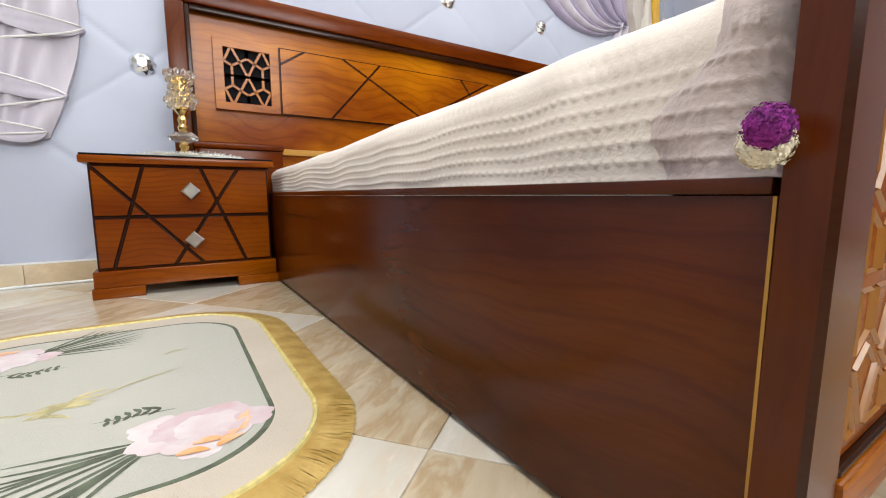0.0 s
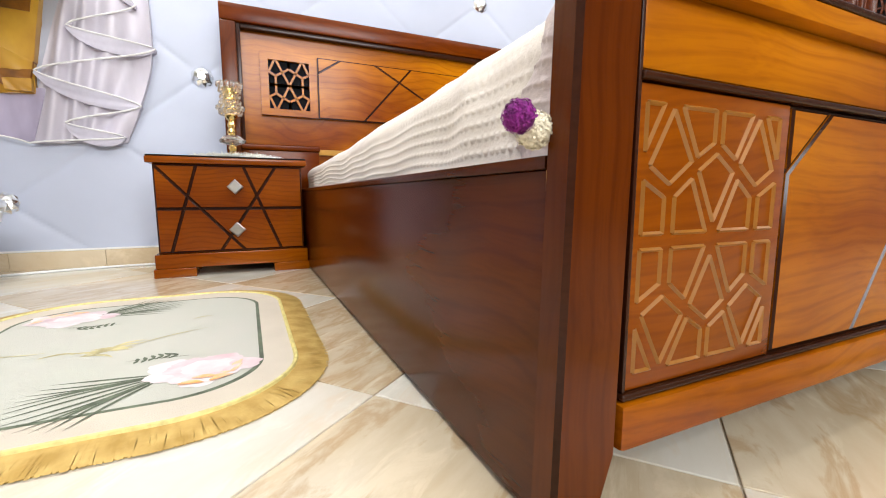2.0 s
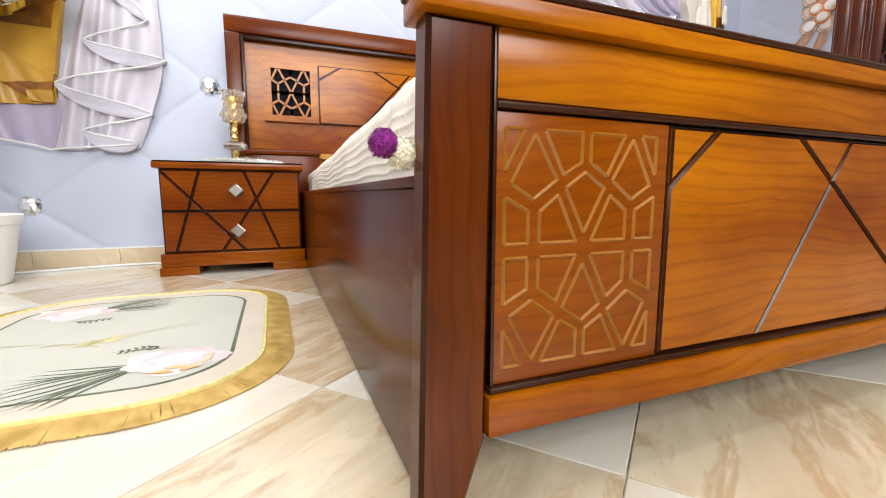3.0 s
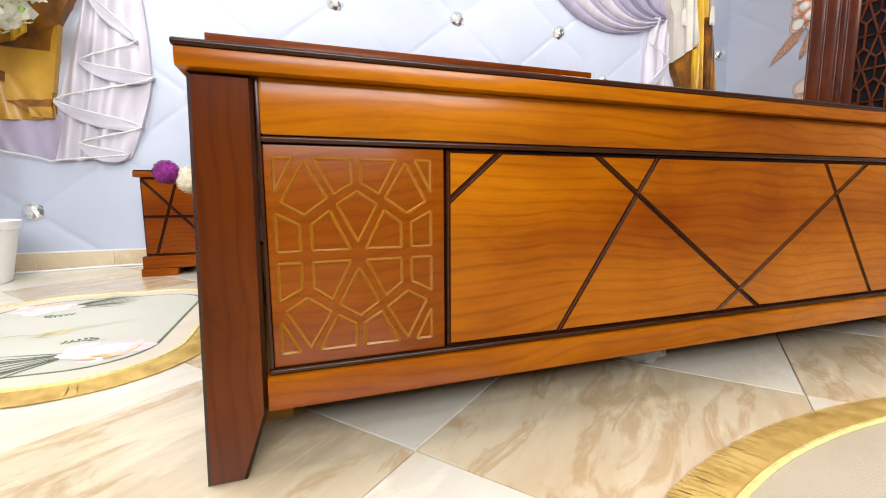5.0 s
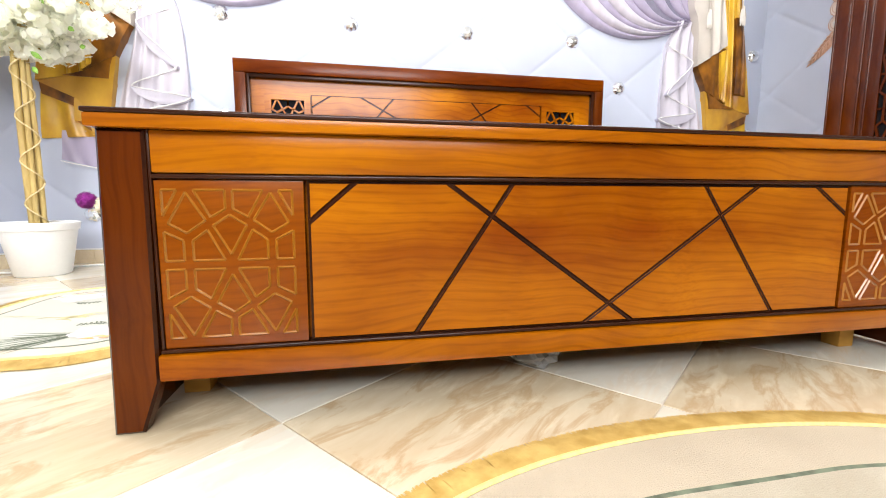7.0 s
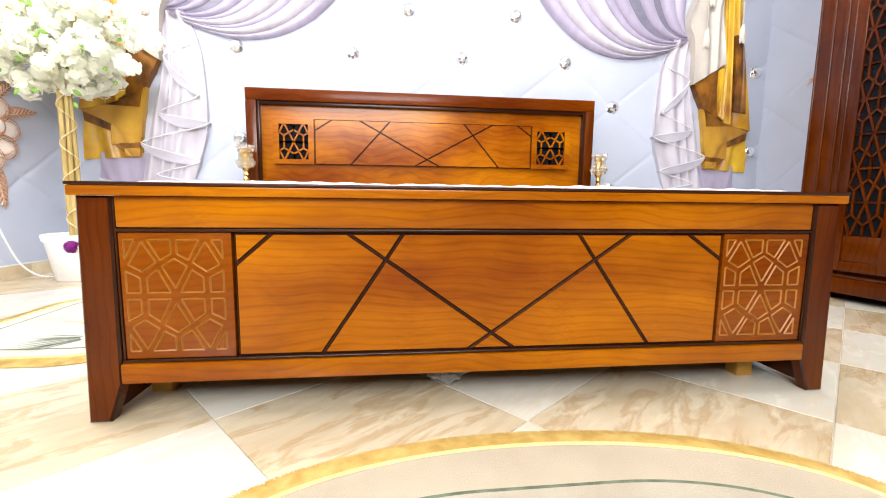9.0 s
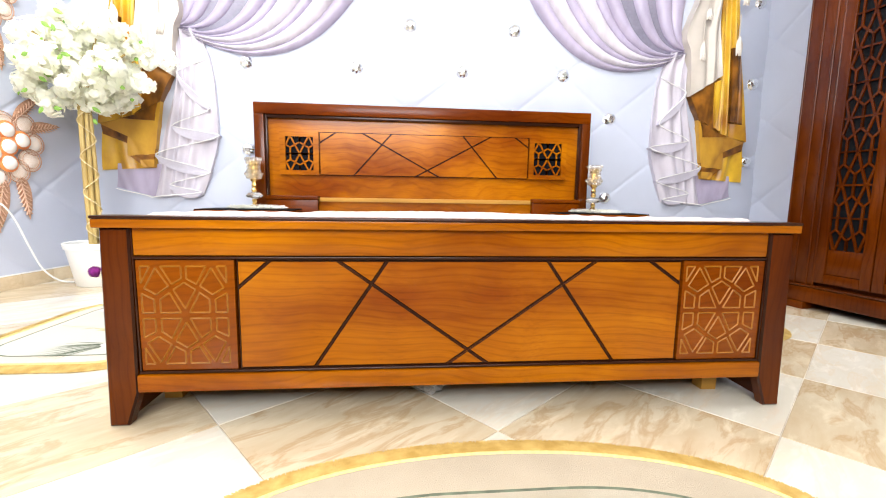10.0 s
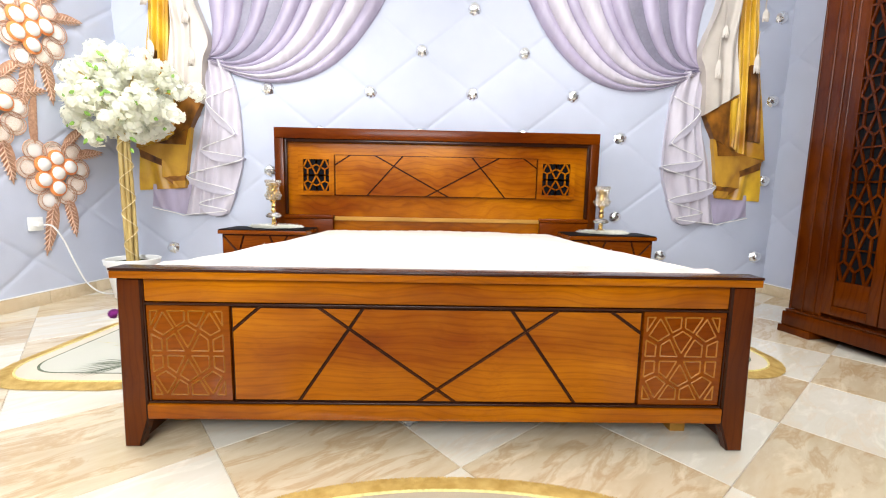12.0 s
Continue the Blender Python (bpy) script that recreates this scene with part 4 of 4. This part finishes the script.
pot = part("pot", lathe(bmesh.new(), [(0.105, 0.0), (0.112, 0.006), (0.150, 0.225), (0.158, 0.228), (0.164, 0.262), (0.158, 0.266), (0.150, 0.262), (0.146, 0.235)], PXC, PYC, 40), PLASTIC, TREE, "white tapered plastic pot")
part("moss", lathe(bmesh.new(), [(0.146, 0.228), (0.147, 0.236)], PXC, PYC, 24), SOIL, pot)
rnd = random.Random(4)
for k in range(5):
    a = 2 * math.pi * k / 5 + 0.4
    x, y = PXC + 0.020 * math.cos(a), PYC + 0.020 * math.sin(a)
    pts = [(x + 0.006 * math.sin(3 * t + k), y + 0.006 * math.cos(2.4 * t + k), 0.22 + t * 0.98) for t in [i / 14 for i in range(15)]]
    part("cane", tube(pts, 0.0115 + 0.003 * (k % 2), 9), BAMBOO, TREE, "dry bamboo cane")
for turn in (1, -1):
    pts = [(PXC + 0.040 * math.cos(turn * t + 0.6), PYC + 0.040 * math.sin(turn * t + 0.6), 0.25 + 0.0336 * t) for t in [i * 0.3 for i in range(85)]]
    part("twine", tube(pts, 0.0034, 5), TWINE, TREE, "straw twine wound crosswise round the canes")


def clump(bm, c, r, n, rnd, size):
    """A puff of small crumpled petals."""
    for _ in range(n):
        d = Vector((rnd.gauss(0, 1), rnd.gauss(0, 1), rnd.gauss(0, 1))).normalized()
        p = Vector(c) + d * r * (0.72 + 0.32 * rnd.random())
        u = (d.orthogonal() + Vector((rnd.gauss(0, .4), rnd.gauss(0, .4), rnd.gauss(0, .4)))).normalized()
        v = d.cross(u).normalized()
        s = size * (0.7 + 0.6 * rnd.random())
        mid = bm.verts.new(p + d * s * 0.12)
        ring = [bm.verts.new(p + (u * math.cos(t) + v * math.sin(t)) * s * (0.8 + 0.4 * rnd.random()) + d * s * rnd.uniform(-.1, .45)) for t in [2 * math.pi * k / 5 for k in range(5)]]
        for k in range(5):
            bm.faces.new((mid, ring[k], ring[(k + 1) % 5]))


def crown_point():
    while True:
        p = Vector((rnd.uniform(-1, 1), rnd.uniform(-1, 1), rnd.uniform(-1, 1)))
        if p.length < 1 and (p.length > 0.55 or rnd.random() < 0.3):
            lop = 0.88 + 0.45 * noise.noise(p * 2.1)
            return Vector((PXC + 0.035 + 0.40 * lop * p.x, PYC - 0.01 + 0.27 * lop * p.y, 1.335 + 0.335 * lop * p.z - 0.06 * abs(p.x)))


limbs = []
for k in range(150):
    c = crown_point()
    bm = bmesh.new()
    clump(bm, c, 0.040 + 0.022 * rnd.random(), 46, rnd, 0.020)
    part("blossom_puff", bm, BLOSSOM, TREE, angle=20)
    limbs.append(c)
for k, c in enumerate(limbs[::5]):
    a = Vector((PXC, PYC, 1.14 + 0.006 * k))
    part("twig", tube([a, a.lerp(c, 0.5) + Vector((0, 0, 0.03)), c], 0.006, 5), BAMBOO, TREE)
for k in range(60):
    c = rnd.choice(limbs)
    p = c + Vector((rnd.gauss(0, .04), -0.06 - 0.02 * rnd.random(), rnd.gauss(0, .03) - 0.03))
    bm = bmesh.new()
    leaf_shape(bm, (p.x, p.z), (p.x + rnd.uniform(-.05, .05), p.z + rnd.uniform(-.045, .03)), 0.022, p.y)
    part("leaf", bm, GREEN, TREE, "small green leaf")

# ---- socket with its cord ----
sk = thing("wall_socket", (-1.22, 1.609, 0.506), "white wall socket with a plugged-in white cord", "socket")
box1 = boxed(-0.042, 0.042, -0.012, 0.0, -0.042, 0.042, 0.004)
ob = part("plate", box1, PLASTIC, sk)
ob.data.transform(Matrix.Translation((-1.22, 1.609, 0.506)))
bm = boxed(-0.016, 0.016, -0.045, -0.0122, -0.014, 0.014, 0.004)
ob = part("plug", bm, PLASTIC, sk)
ob.data.transform(Matrix.Translation((-1.22, 1.609, 0.506)))
sk.matrix_basis = on_left(1.609, 0.506)
cord = [(-1.19, 1.62, 0.50), (-1.16, 1.65, 0.49), (-1.145, 1.70, 0.40), (-1.13, 1.75, 0.25), (-1.11, 1.80, 0.11), (-1.07, 1.85, 0.03), (-1.02, 1.90, 0.005), (-0.95, 1.99, 0.005), (-0.80, 2.09, 0.005), (-0.5, 2.18, 0.005), (-0.25, 2.20, 0.005)]
fine = [along([Vector(p) for p in cord], i / 60) for i in range(61)]
solid("cord", tube(fine, 0.005, 6), PLASTIC, (-1.1, 1.8, 0), "white electric cord hanging down from the socket", "cord")

# ---- rugs ----
PILE = material("printed_velour", (0.465, 0.458, 0.402), rough=0.95, scale=7, other=(0.448, 0.456, 0.392), bump=0.5, fine=420)
BORDER = material("pale_border", (0.528, 0.472, 0.384), rough=0.95, vary=0.06, bump=0.5, fine=420)
FRINGE = material("gold_fringe", (0.55, 0.38, 0.12), rough=0.7, scale=26, other=(0.38, 0.235, 0.05), bump=0)
BRAID = material("yellow_braid", (0.60, 0.52, 0.20), rough=0.6, vary=0.2, scale=90)
INK = material("dark_green_print", (0.10, 0.12, 0.08), rough=0.95, vary=0.3, scale=30)
PINK = material("pale_pink_print", (0.608, 0.546, 0.554), rough=0.95, scale=22, other=(0.562, 0.406, 0.429))
PETAL = material("white_petal_print", (0.66, 0.62, 0.61), rough=0.95, scale=26, other=(0.60, 0.50, 0.51))
ORANGE = material("orange_print", (0.85, 0.36, 0.12), rough=0.95, scale=20, other=(0.86, 0.60, 0.48))
GOLDPRINT = material("gold_print", (0.47, 0.42, 0.22), rough=0.9, vary=0.25, scale=30)


def outline(a, b, ra, rb, n=30):
    """Half sizes and corner radii to points of a rounded rectangle, counter-clockwise."""
    out = []
    for cx, cy, t0 in ((a - ra, b - rb, 0), (-a + ra, b - rb, 90), (-a + ra, -b + rb, 180), (a - ra, -b + rb, 270)):
        for k in range(n + 1):
            t = radians(t0 + 90 * k / n)
            out.append((cx + ra * math.cos(t), cy + rb * math.sin(t)))
    return out


def even(pts, step):
    """Points every so many metres round a closed line, with the outward normal."""
    out, carry = [], 0.0
    for p, q in zip(pts, pts[1:] + pts[:1]):
        p, q = Vector(p), Vector(q)
        d = q - p
        if d.length < 1e-6:
            continue
        s = carry
        while s < d.length:
            out.append((p + d * (s / d.length), Vector((d.y, -d.x)).normalized()))
            s += step
        carry = s - d.length
    return out


def slab(pts, z0, z1):
    bm = bmesh.new()
    lo, hi = [bm.verts.new((x, y, z0)) for x, y in pts], [bm.verts.new((x, y, z1)) for x, y in pts]
    bm.faces.new(hi)
    bm.faces.new(lo[::-1])
    for i in range(len(pts)):
        j = (i + 1) % len(pts)
        bm.faces.new((lo[i], lo[j], hi[j], hi[i]))
    return bm


def blade(bm, p, q, w, z, bend=0.0, n=5):
    p, q = Vector(p), Vector(q)
    d = q - p
    nn = Vector((-d.y, d.x)).normalized()
    rows = []
    for i in range(n + 1):
        t = i / n
        c = p + d * t + nn * bend * math.sin(math.pi * t)
        h = w / 2 * math.sin(math.pi * (0.12 + 0.88 * t)) + 0.0002
        rows.append([bm.verts.new((c.x + nn.x * h * k, c.y + nn.y * h * k, z)) for k in (1, -1)])
    for u, v in zip(rows, rows[1:]):
        bm.faces.new((u[0], u[1], v[1], v[0]))


def rosette(cx, cy, r, z, rug, side):
    """A peony print: overlapping pale petals, orange strokes on the outer side."""
    rr = random.Random(int(1000 * r))
    for k in range(15):
        a = k * 2.4
        d = r * (0.72 - 0.045 * k) if k < 14 else 0.0
        size = r * (0.40 - 0.008 * k)
        bm = bmesh.new()
        pts = []
        for i in range(26):
            t = 2 * math.pi * i / 26
            q = size * (1 + 0.08 * math.sin(5 * t + k) + 0.05 * math.sin(9 * t + 2 * k))
            pts.append((cx + d * math.cos(a) + q * math.cos(t) * (1.0 + 0.12 * math.sin(a)), cy + 0.85 * d * math.sin(a) + 0.85 * q * math.sin(t)))
        bm.faces.new([bm.verts.new((x, y, z + 0.00010 * k)) for x, y in pts])
        part("petal_print", bm, (PINK, PETAL, PETAL)[k % 3], rug, "pale pink petal print")
    for k in range(9):
        a = -0.25 - 0.21 * k + (0 if side > 0 else math.pi)
        d = r * rr.uniform(0.45, 0.88)
        bm = bmesh.new()
        p = (cx + d * math.cos(a), cy + 0.85 * d * math.sin(a))
        t = a + math.pi / 2 + rr.uniform(-0.3, 0.3)
        n = r * rr.uniform(0.28, 0.5)
        blade(bm, p, (p[0] + n * math.cos(t), p[1] + n * math.sin(t)), r * 0.16, z + 0.0016 + 0.00005 * k, r * 0.05, 8)
        part("petal_stroke", bm, ORANGE if k % 3 else PINK, rug, "orange petal stroke" if k % 3 else "pink petal stroke")


def palm(cx, cy, heading, length, z, rug, n=13):
    bm = bmesh.new()
    for k in range(n):
        a = heading + (k - (n - 1) / 2) * 0.095
        q = (cx + math.cos(a) * length * (1 - 0.035 * abs(k - n / 2)), cy + math.sin(a) * length * (1 - 0.035 * abs(k - n / 2)))
        blade(bm, (cx + 0.02 * math.cos(a), cy + 0.02 * math.sin(a)), q, 0.0065, z + 0.00004 * k, 0.010 * math.sin(k))
    return part("palm_print", bm, INK, rug, "dark green palm leaf print")


def rug(cx, cy, a, b, ra, rb, label, turn=0.0, motif=True, field=None, edge=None, margin=0.058):
    """A cushioned velour rug with braid and a long fringe; half sizes up to the fringe's tips."""
    rg = thing("rug", (0, 0, 0), label, "rug", "fringed rugs round the bed")
    f = 0.060
    body = outline(a - f, b - f, ra - f * 0.8, rb - f * 0.8)
    part("border", slab(body, 0.001, 0.0095), edge or BORDER, rg, "pale beige border")
    inner = outline(a - f - margin - 0.008, b - f - margin - 0.020, ra * 0.56, rb * 0.54)
    part("line", slab(outline(a - f - margin, b - f - margin - 0.012, ra * 0.575, rb * 0.555), 0.002, 0.0098), INK, rg, "dark olive line")
    part("field", slab(inner, 0.003, 0.0101), field or PILE, rg, "cream velour field")
    pts = [(p.x, p.y, 0.0095) for p, n in even(body, 0.02)]
    part("braid", tube(pts + pts[:2], 0.0045, 6), BRAID, rg, "yellow braided edge")
    bm = bmesh.new()
    rr = random.Random(int(cx * 100))
    for p, n in even(body, 0.0010):
        t = Vector((-n.y, n.x))
        ln = f * (0.93 + 0.10 * rr.random())
        lean = rr.gauss(0, 0.0028) + 0.004 * math.sin(p.x * 40 + p.y * 33)
        w = 0.0012
        prev = None
        for k in range(4):
            s = k / 3
            c = p + n * ln * s + t * lean * s * s
            z = 0.0060 * (1 - s) ** 0.7 + 0.0030 + 0.0018 * math.sin(math.pi * s) * rr.random()
            row = [bm.verts.new((c.x + t.x * w * q, c.y + t.y * w * q, z)) for q in (-1, 1)]
            if prev:
                bm.faces.new((prev[0], prev[1], row[1], row[0]))
            prev = row
    tagged(part("fringe", bm, FRINGE, rg, "long golden fringe"), kind="stuff")
    part("fringe_base", slab(outline(a - 0.005, b - 0.005, ra, rb), 0.0004, 0.0030), FRINGE, rg)
    if motif:
        z = 0.0104
        hx, hy = a - 0.225, b - 0.245
        for s in (1, -1):
            palm(s * (hx - 0.04), -s * (hy + 0.0), math.pi * (1.13 if s > 0 else 0.13), 0.23, z, rg)
            rosette(s * hx, -s * hy, 0.092, z + 0.0003, rg, s)
            bm = bmesh.new()
            ox, oy = s * (hx - 0.045), -s * (hy - 0.100)
            for k in range(6):
                px, py = ox - s * 0.013 * k, oy + s * 0.006 * math.sin(k)
                for side in (1, -1):
                    t = math.pi * (0 if s < 0 else 1) + side * (0.75 + 0.12 * k)
                    n = 0.022 - 0.0015 * k
                    blade(bm, (px, py), (px + n * math.cos(t), py + n * math.sin(t)), 0.0075, z + 0.00003 * k)
            blade(bm, (ox + s * 0.02, oy - s * 0.012), (ox - s * 0.085, oy), 0.0024, z)
            part("sprig_print", bm, INK, rg, "dark sprig print")
        bm = bmesh.new()
        rr = random.Random(9)
        for k in range(16):
            x, y, t = rr.gauss(-0.04, .035), rr.gauss(-0.06, .02), rr.uniform(-0.6, 0.6)
            blade(bm, (x, y), (x + 0.06 * math.cos(t), y + 0.06 * math.sin(t)), 0.009, z + 0.00004 * k, 0.01)
        for x, y, t, l in ((0.02, -0.05, 0.5, 0.16), (-0.12, -0.03, 2.9, 0.14), (0.12, 0.12, 0.3, 0.05)):
            blade(bm, (x, y), (x + l * math.cos(t), y + l * math.sin(t)), 0.004, z + 0.0008, 0.008)
        tagged(part("vein_print", bm, GOLDPRINT, rg, "gold marbled veins print"), kind="stuff")
    rg.matrix_basis = Matrix.Translation((cx, cy, 0)) @ Matrix.Rotation(turn, 4, "Z")
    return rg


rug(-0.137, 0.953, 0.39, 0.490, 0.25, 0.25, "cream velour rug with peony print and golden fringe beside the bed")
rug(2.42, 1.117, 0.39, 0.490, 0.25, 0.25, "cream velour rug with golden fringe on the bed's far side")
rug(1.26, -0.60, 0.62, 0.606, 0.60, 0.30, "wide beige velour rug with golden fringe at the bed's foot", motif=False, margin=0.105,
    field=material("beige_velour", (0.38, 0.345, 0.27), rough=0.95, scale=6, other=(0.31, 0.27, 0.20), bump=0.5, fine=420),
    edge=material("beige_border", (0.37, 0.315, 0.235), rough=0.95, vary=0.06, bump=0.5, fine=420))

# ---- candle holders and fur mats ----
GOLD = material("polished_gold", (0.85, 0.60, 0.22), rough=0.18, metal=1.0, bump=0)
GLASS = bpy.data.materials.new("crystal_glass")
GLASS.use_nodes = True
g = GLASS.node_tree.nodes["Principled BSDF"]
g.inputs["Base Color"].default_value = (0.98, 0.94, 0.86, 1)
g.inputs["Transmission Weight"].default_value, g.inputs["Roughness"].default_value, g.inputs["IOR"].default_value = 0.93, 0.03, 1.5
FUR = material("white_fur", (0.78, 0.78, 0.70), rough=1.0, vary=0.1, scale=30, bump=0.6, fine=300)


def candle_holder(x, y, z):
    ch = thing("candle_holder", (x, y, z), "gold candle holder with crystal bead rings on the nightstand", "candle holder", "candle holders on the nightstands")
    part("foot", lathe(bmesh.new(), [(0.034, z), (0.036, z + 0.006), (0.018, z + 0.016), (0.012, z + 0.03), (0.017, z + 0.04), (0.012, z + 0.05)], x, y, 20), GOLD, ch)
    part("stem", lathe(bmesh.new(), [(0.012, z + 0.086), (0.019, z + 0.10), (0.012, z + 0.112), (0.017, z + 0.125), (0.011, z + 0.14), (0.022, z + 0.152), (0.026, z + 0.158)], x, y, 20), GOLD, ch)
    rr = random.Random(3)
    part("glass_ring", lathe(bmesh.new(), [(0.014, z + 0.05), (0.046, z + 0.058), (0.052, z + 0.068), (0.034, z + 0.084), (0.012, z + 0.0855)], x, y, 12), GLASS, ch, "faceted glass collar", angle=5)
    bm = bmesh.new()
    for zz, r, n, s in ((0.170, 0.038, 14, 0.0105), (0.188, 0.047, 16, 0.011), (0.207, 0.036, 12, 0.010), (0.228, 0.032, 10, 0.011), (0.252, 0.036, 11, 0.011), (0.272, 0.043, 12, 0.011)):
        for k in range(n):
            a = 2 * math.pi * k / n + zz * 30
            bmesh.ops.create_icosphere(bm, subdivisions=1, radius=s, matrix=Matrix.Translation((x + r * math.cos(a), y + r * math.sin(a), z + zz)))
    tagged(part("crystal_collar", bm, GLASS, ch, "rings of small crystal beads", angle=5), kind="stuff")
    part("cup", lathe(bmesh.new(), [(0.022, z + 0.158), (0.030, z + 0.19), (0.026, z + 0.215), (0.030, z + 0.262), (0.026, z + 0.262), (0.020, z + 0.2)], x, y, 18), GOLD, ch)
    return ch


def fur_mat(x, y, z, rx, ry, seed):
    rr = random.Random(seed)
    bm = bmesh.new()
    for _ in range(2600):
        a, q = rr.uniform(0, 6.283), math.sqrt(rr.random())
        wob = 1 + 0.14 * math.sin(3 * a + seed) + 0.07 * math.sin(7 * a)
        p = Vector((x + rx * q * wob * math.cos(a), y + ry * q * wob * math.sin(a), z + 0.001))
        d = Vector((math.cos(a) + rr.gauss(0, .8), math.sin(a) + rr.gauss(0, .8), 0.7)).normalized() * 0.038
        t = Vector((-d.y, d.x, 0)).normalized() * 0.0016
        vs = [bm.verts.new(p - t), bm.verts.new(p + t), bm.verts.new(p + d * 0.6 + t * .6), bm.verts.new(p + d + Vector((0, 0, -0.006)))]
        bm.faces.new(vs)
    return solid("fur_mat", bm, FUR, (x, y, z), "small white fluffy fur mat on the nightstand", "mat", "fur mats on the nightstands")


for x in (0.075, 2.40):
    candle_holder(x, 1.995, 0.4845).scale = (1.05, 1.05, 1.16)
    fur_mat(x + 0.02, 1.965, 0.478, 0.15, 0.085, int(x * 10))

# ---- throw and pompoms at the foot end ----
THROW = material("mauve_plush", (0.56, 0.48, 0.45), rough=0.7, vary=0.2, scale=12, bump=0.3, fine=200)
me = bpy.data.meshes.new("throw_blanket")


def throw_shape(x, y, z, s):
    dx, dz = cover_shape(x, y, z, s)
    n = noise.noise(Vector((y * 16, z * 11, 7)))
    return (dx - s * (0.004 + 0.006 * n), dz + 0.004 * (1 - abs(s)))


vs, fs = rounded_cushion(0.393, 2.081, 0.170, 0.275, 0.345, 0.506, 0.05, throw_shape, m=24)
vs = [(x, 0.170 + (y - 0.170) * (0.95 + 0.5 * noise.noise(Vector((x * 4, z * 13, 2)))), z) for x, y, z in vs]
me.from_pydata(vs, [], fs)
me.materials.append(THROW)
for p in me.polygons:
    p.use_smooth = True
tagged(new("throw_blanket", me), "mauve plush throw folded over the mattress foot", "blanket")
PURPLE = material("purple_pompom", (0.22, 0.015, 0.20), rough=0.9, vary=0.5, scale=70, bump=0.6, fine=300)
CREAMPOM = material("cream_pompom", (0.80, 0.74, 0.58), rough=0.9, vary=0.1, scale=70, bump=0.6, fine=300)


def pompom(c, r, mat, label):
    bm = bmesh.new()
    rr = random.Random(int(r * 10000))
    clump(bm, (0, 0, 0), r * 0.86, 1700, rr, r * 0.065)
    bmesh.ops.create_icosphere(bm, subdivisions=2, radius=r * 0.8)
    ob = solid("pompom", bm, mat, (0, 0, 0), label, "pompom", "pompoms at the throw's corner", angle=20)
    ob.location = c


pompom((0.321, 0.158, 0.381), 0.0158, PURPLE, "fluffy purple pompom hanging at the mattress corner")
pompom((0.343, 0.167, 0.373), 0.0185, CREAMPOM, "fluffy cream pompom hanging at the mattress corner")

# ---- crumpled wrapping under the bed ----
FILM = bpy.data.materials.new("clear_film")
FILM.use_nodes = True
g = FILM.node_tree.nodes["Principled BSDF"]
g.inputs["Base Color"].default_value = (0.85, 0.87, 0.88, 1)
g.inputs["Transmission Weight"].default_value, g.inputs["Roughness"].default_value = 0.7, 0.15
bm = bmesh.new()
bmesh.ops.create_icosphere(bm, subdivisions=3, radius=1)
for v in bm.verts:
    k = 1 + 0.35 * noise.noise(v.co * 2.3) + 0.2 * noise.noise(v.co * 6)
    v.co = Vector((1.14 + v.co.x * k * 0.055, 0.285 + v.co.y * k * 0.05, max(0.0, 0.034 + v.co.z * k * 0.036)))
solid("plastic_wrap", bm, FILM, (1.14, 0.28, 0), "crumpled clear plastic wrap on the floor under the bed", "plastic wrap", angle=8)

# ---- floor tiles ----
E1 = Vector((math.cos(TURNED), math.sin(TURNED))) * TILE
E2 = Vector((-math.sin(TURNED), math.cos(TURNED))) * TILE
ROOM = [(-1.58, -3.26), (4.31, -3.26), (4.31, -0.65), (3.90, 2.33), (-1.20, 2.33), (-1.58, -0.2)]
FLOOR = solid("floor", slab(ROOM, -0.06, -0.0035), GROUT, (1, 0, 0), "polished marble tile floor laid diagonally in cream and tan", "floor", kind="structure")


def tile_mesh(name, mat):
    bm = bmesh.new()
    box(bm, -TILE / 2 + 0.0012, TILE / 2 - 0.0012, -TILE / 2 + 0.0012, TILE / 2 - 0.0012, -0.012, 0.0, 0.001, 1)
    me = bpy.data.meshes.new(name)
    bm.to_mesh(me)
    bm.free()
    me.materials.append(mat)
    return me


TILES = (tile_mesh("cream_tile", TILE_CREAM), tile_mesh("tan_tile", TILE_TAN))
for i in range(-12, 13):
    for j in range(-12, 13):
        c = Vector(T0) + E1 * (i + 0.5) + E2 * (j + 0.5)
        whole = [c + E1 * (p - 0.0024) + E2 * (q - 0.0024) for p, q in ((-0.4976, -0.4976), (0.5024, -0.4976), (0.5024, 0.5024), (-0.4976, 0.5024))]
        cut = [tuple(p) for p in whole]
        for a, b in zip(ROOM, ROOM[1:] + ROOM[:1]):
            cut = clip(cut, a, (a[1] - b[1], b[0] - a[0])) if len(cut) > 2 else []
        if len(cut) < 3:
            continue
        me = TILES[(i + j) % 2]
        if cut != [tuple(p) for p in whole]:
            # a tile cut to the wall
            turn = Matrix.Rotation(-TURNED, 2)
            me = bpy.data.meshes.new("cut_tile")
            bm = slab([tuple(turn @ (Vector(p) - c)) for p in cut], -0.012, 0.0)
            bm.to_mesh(me)
            bm.free()
            me.materials.append((TILE_CREAM, TILE_TAN)[(i + j) % 2])
        ob = new("tile", me)
        ob.parent = FLOOR
        ob.matrix_basis = Matrix.Translation((c.x - 1, c.y, 0)) @ Matrix.Rotation(TURNED, 4, "Z")
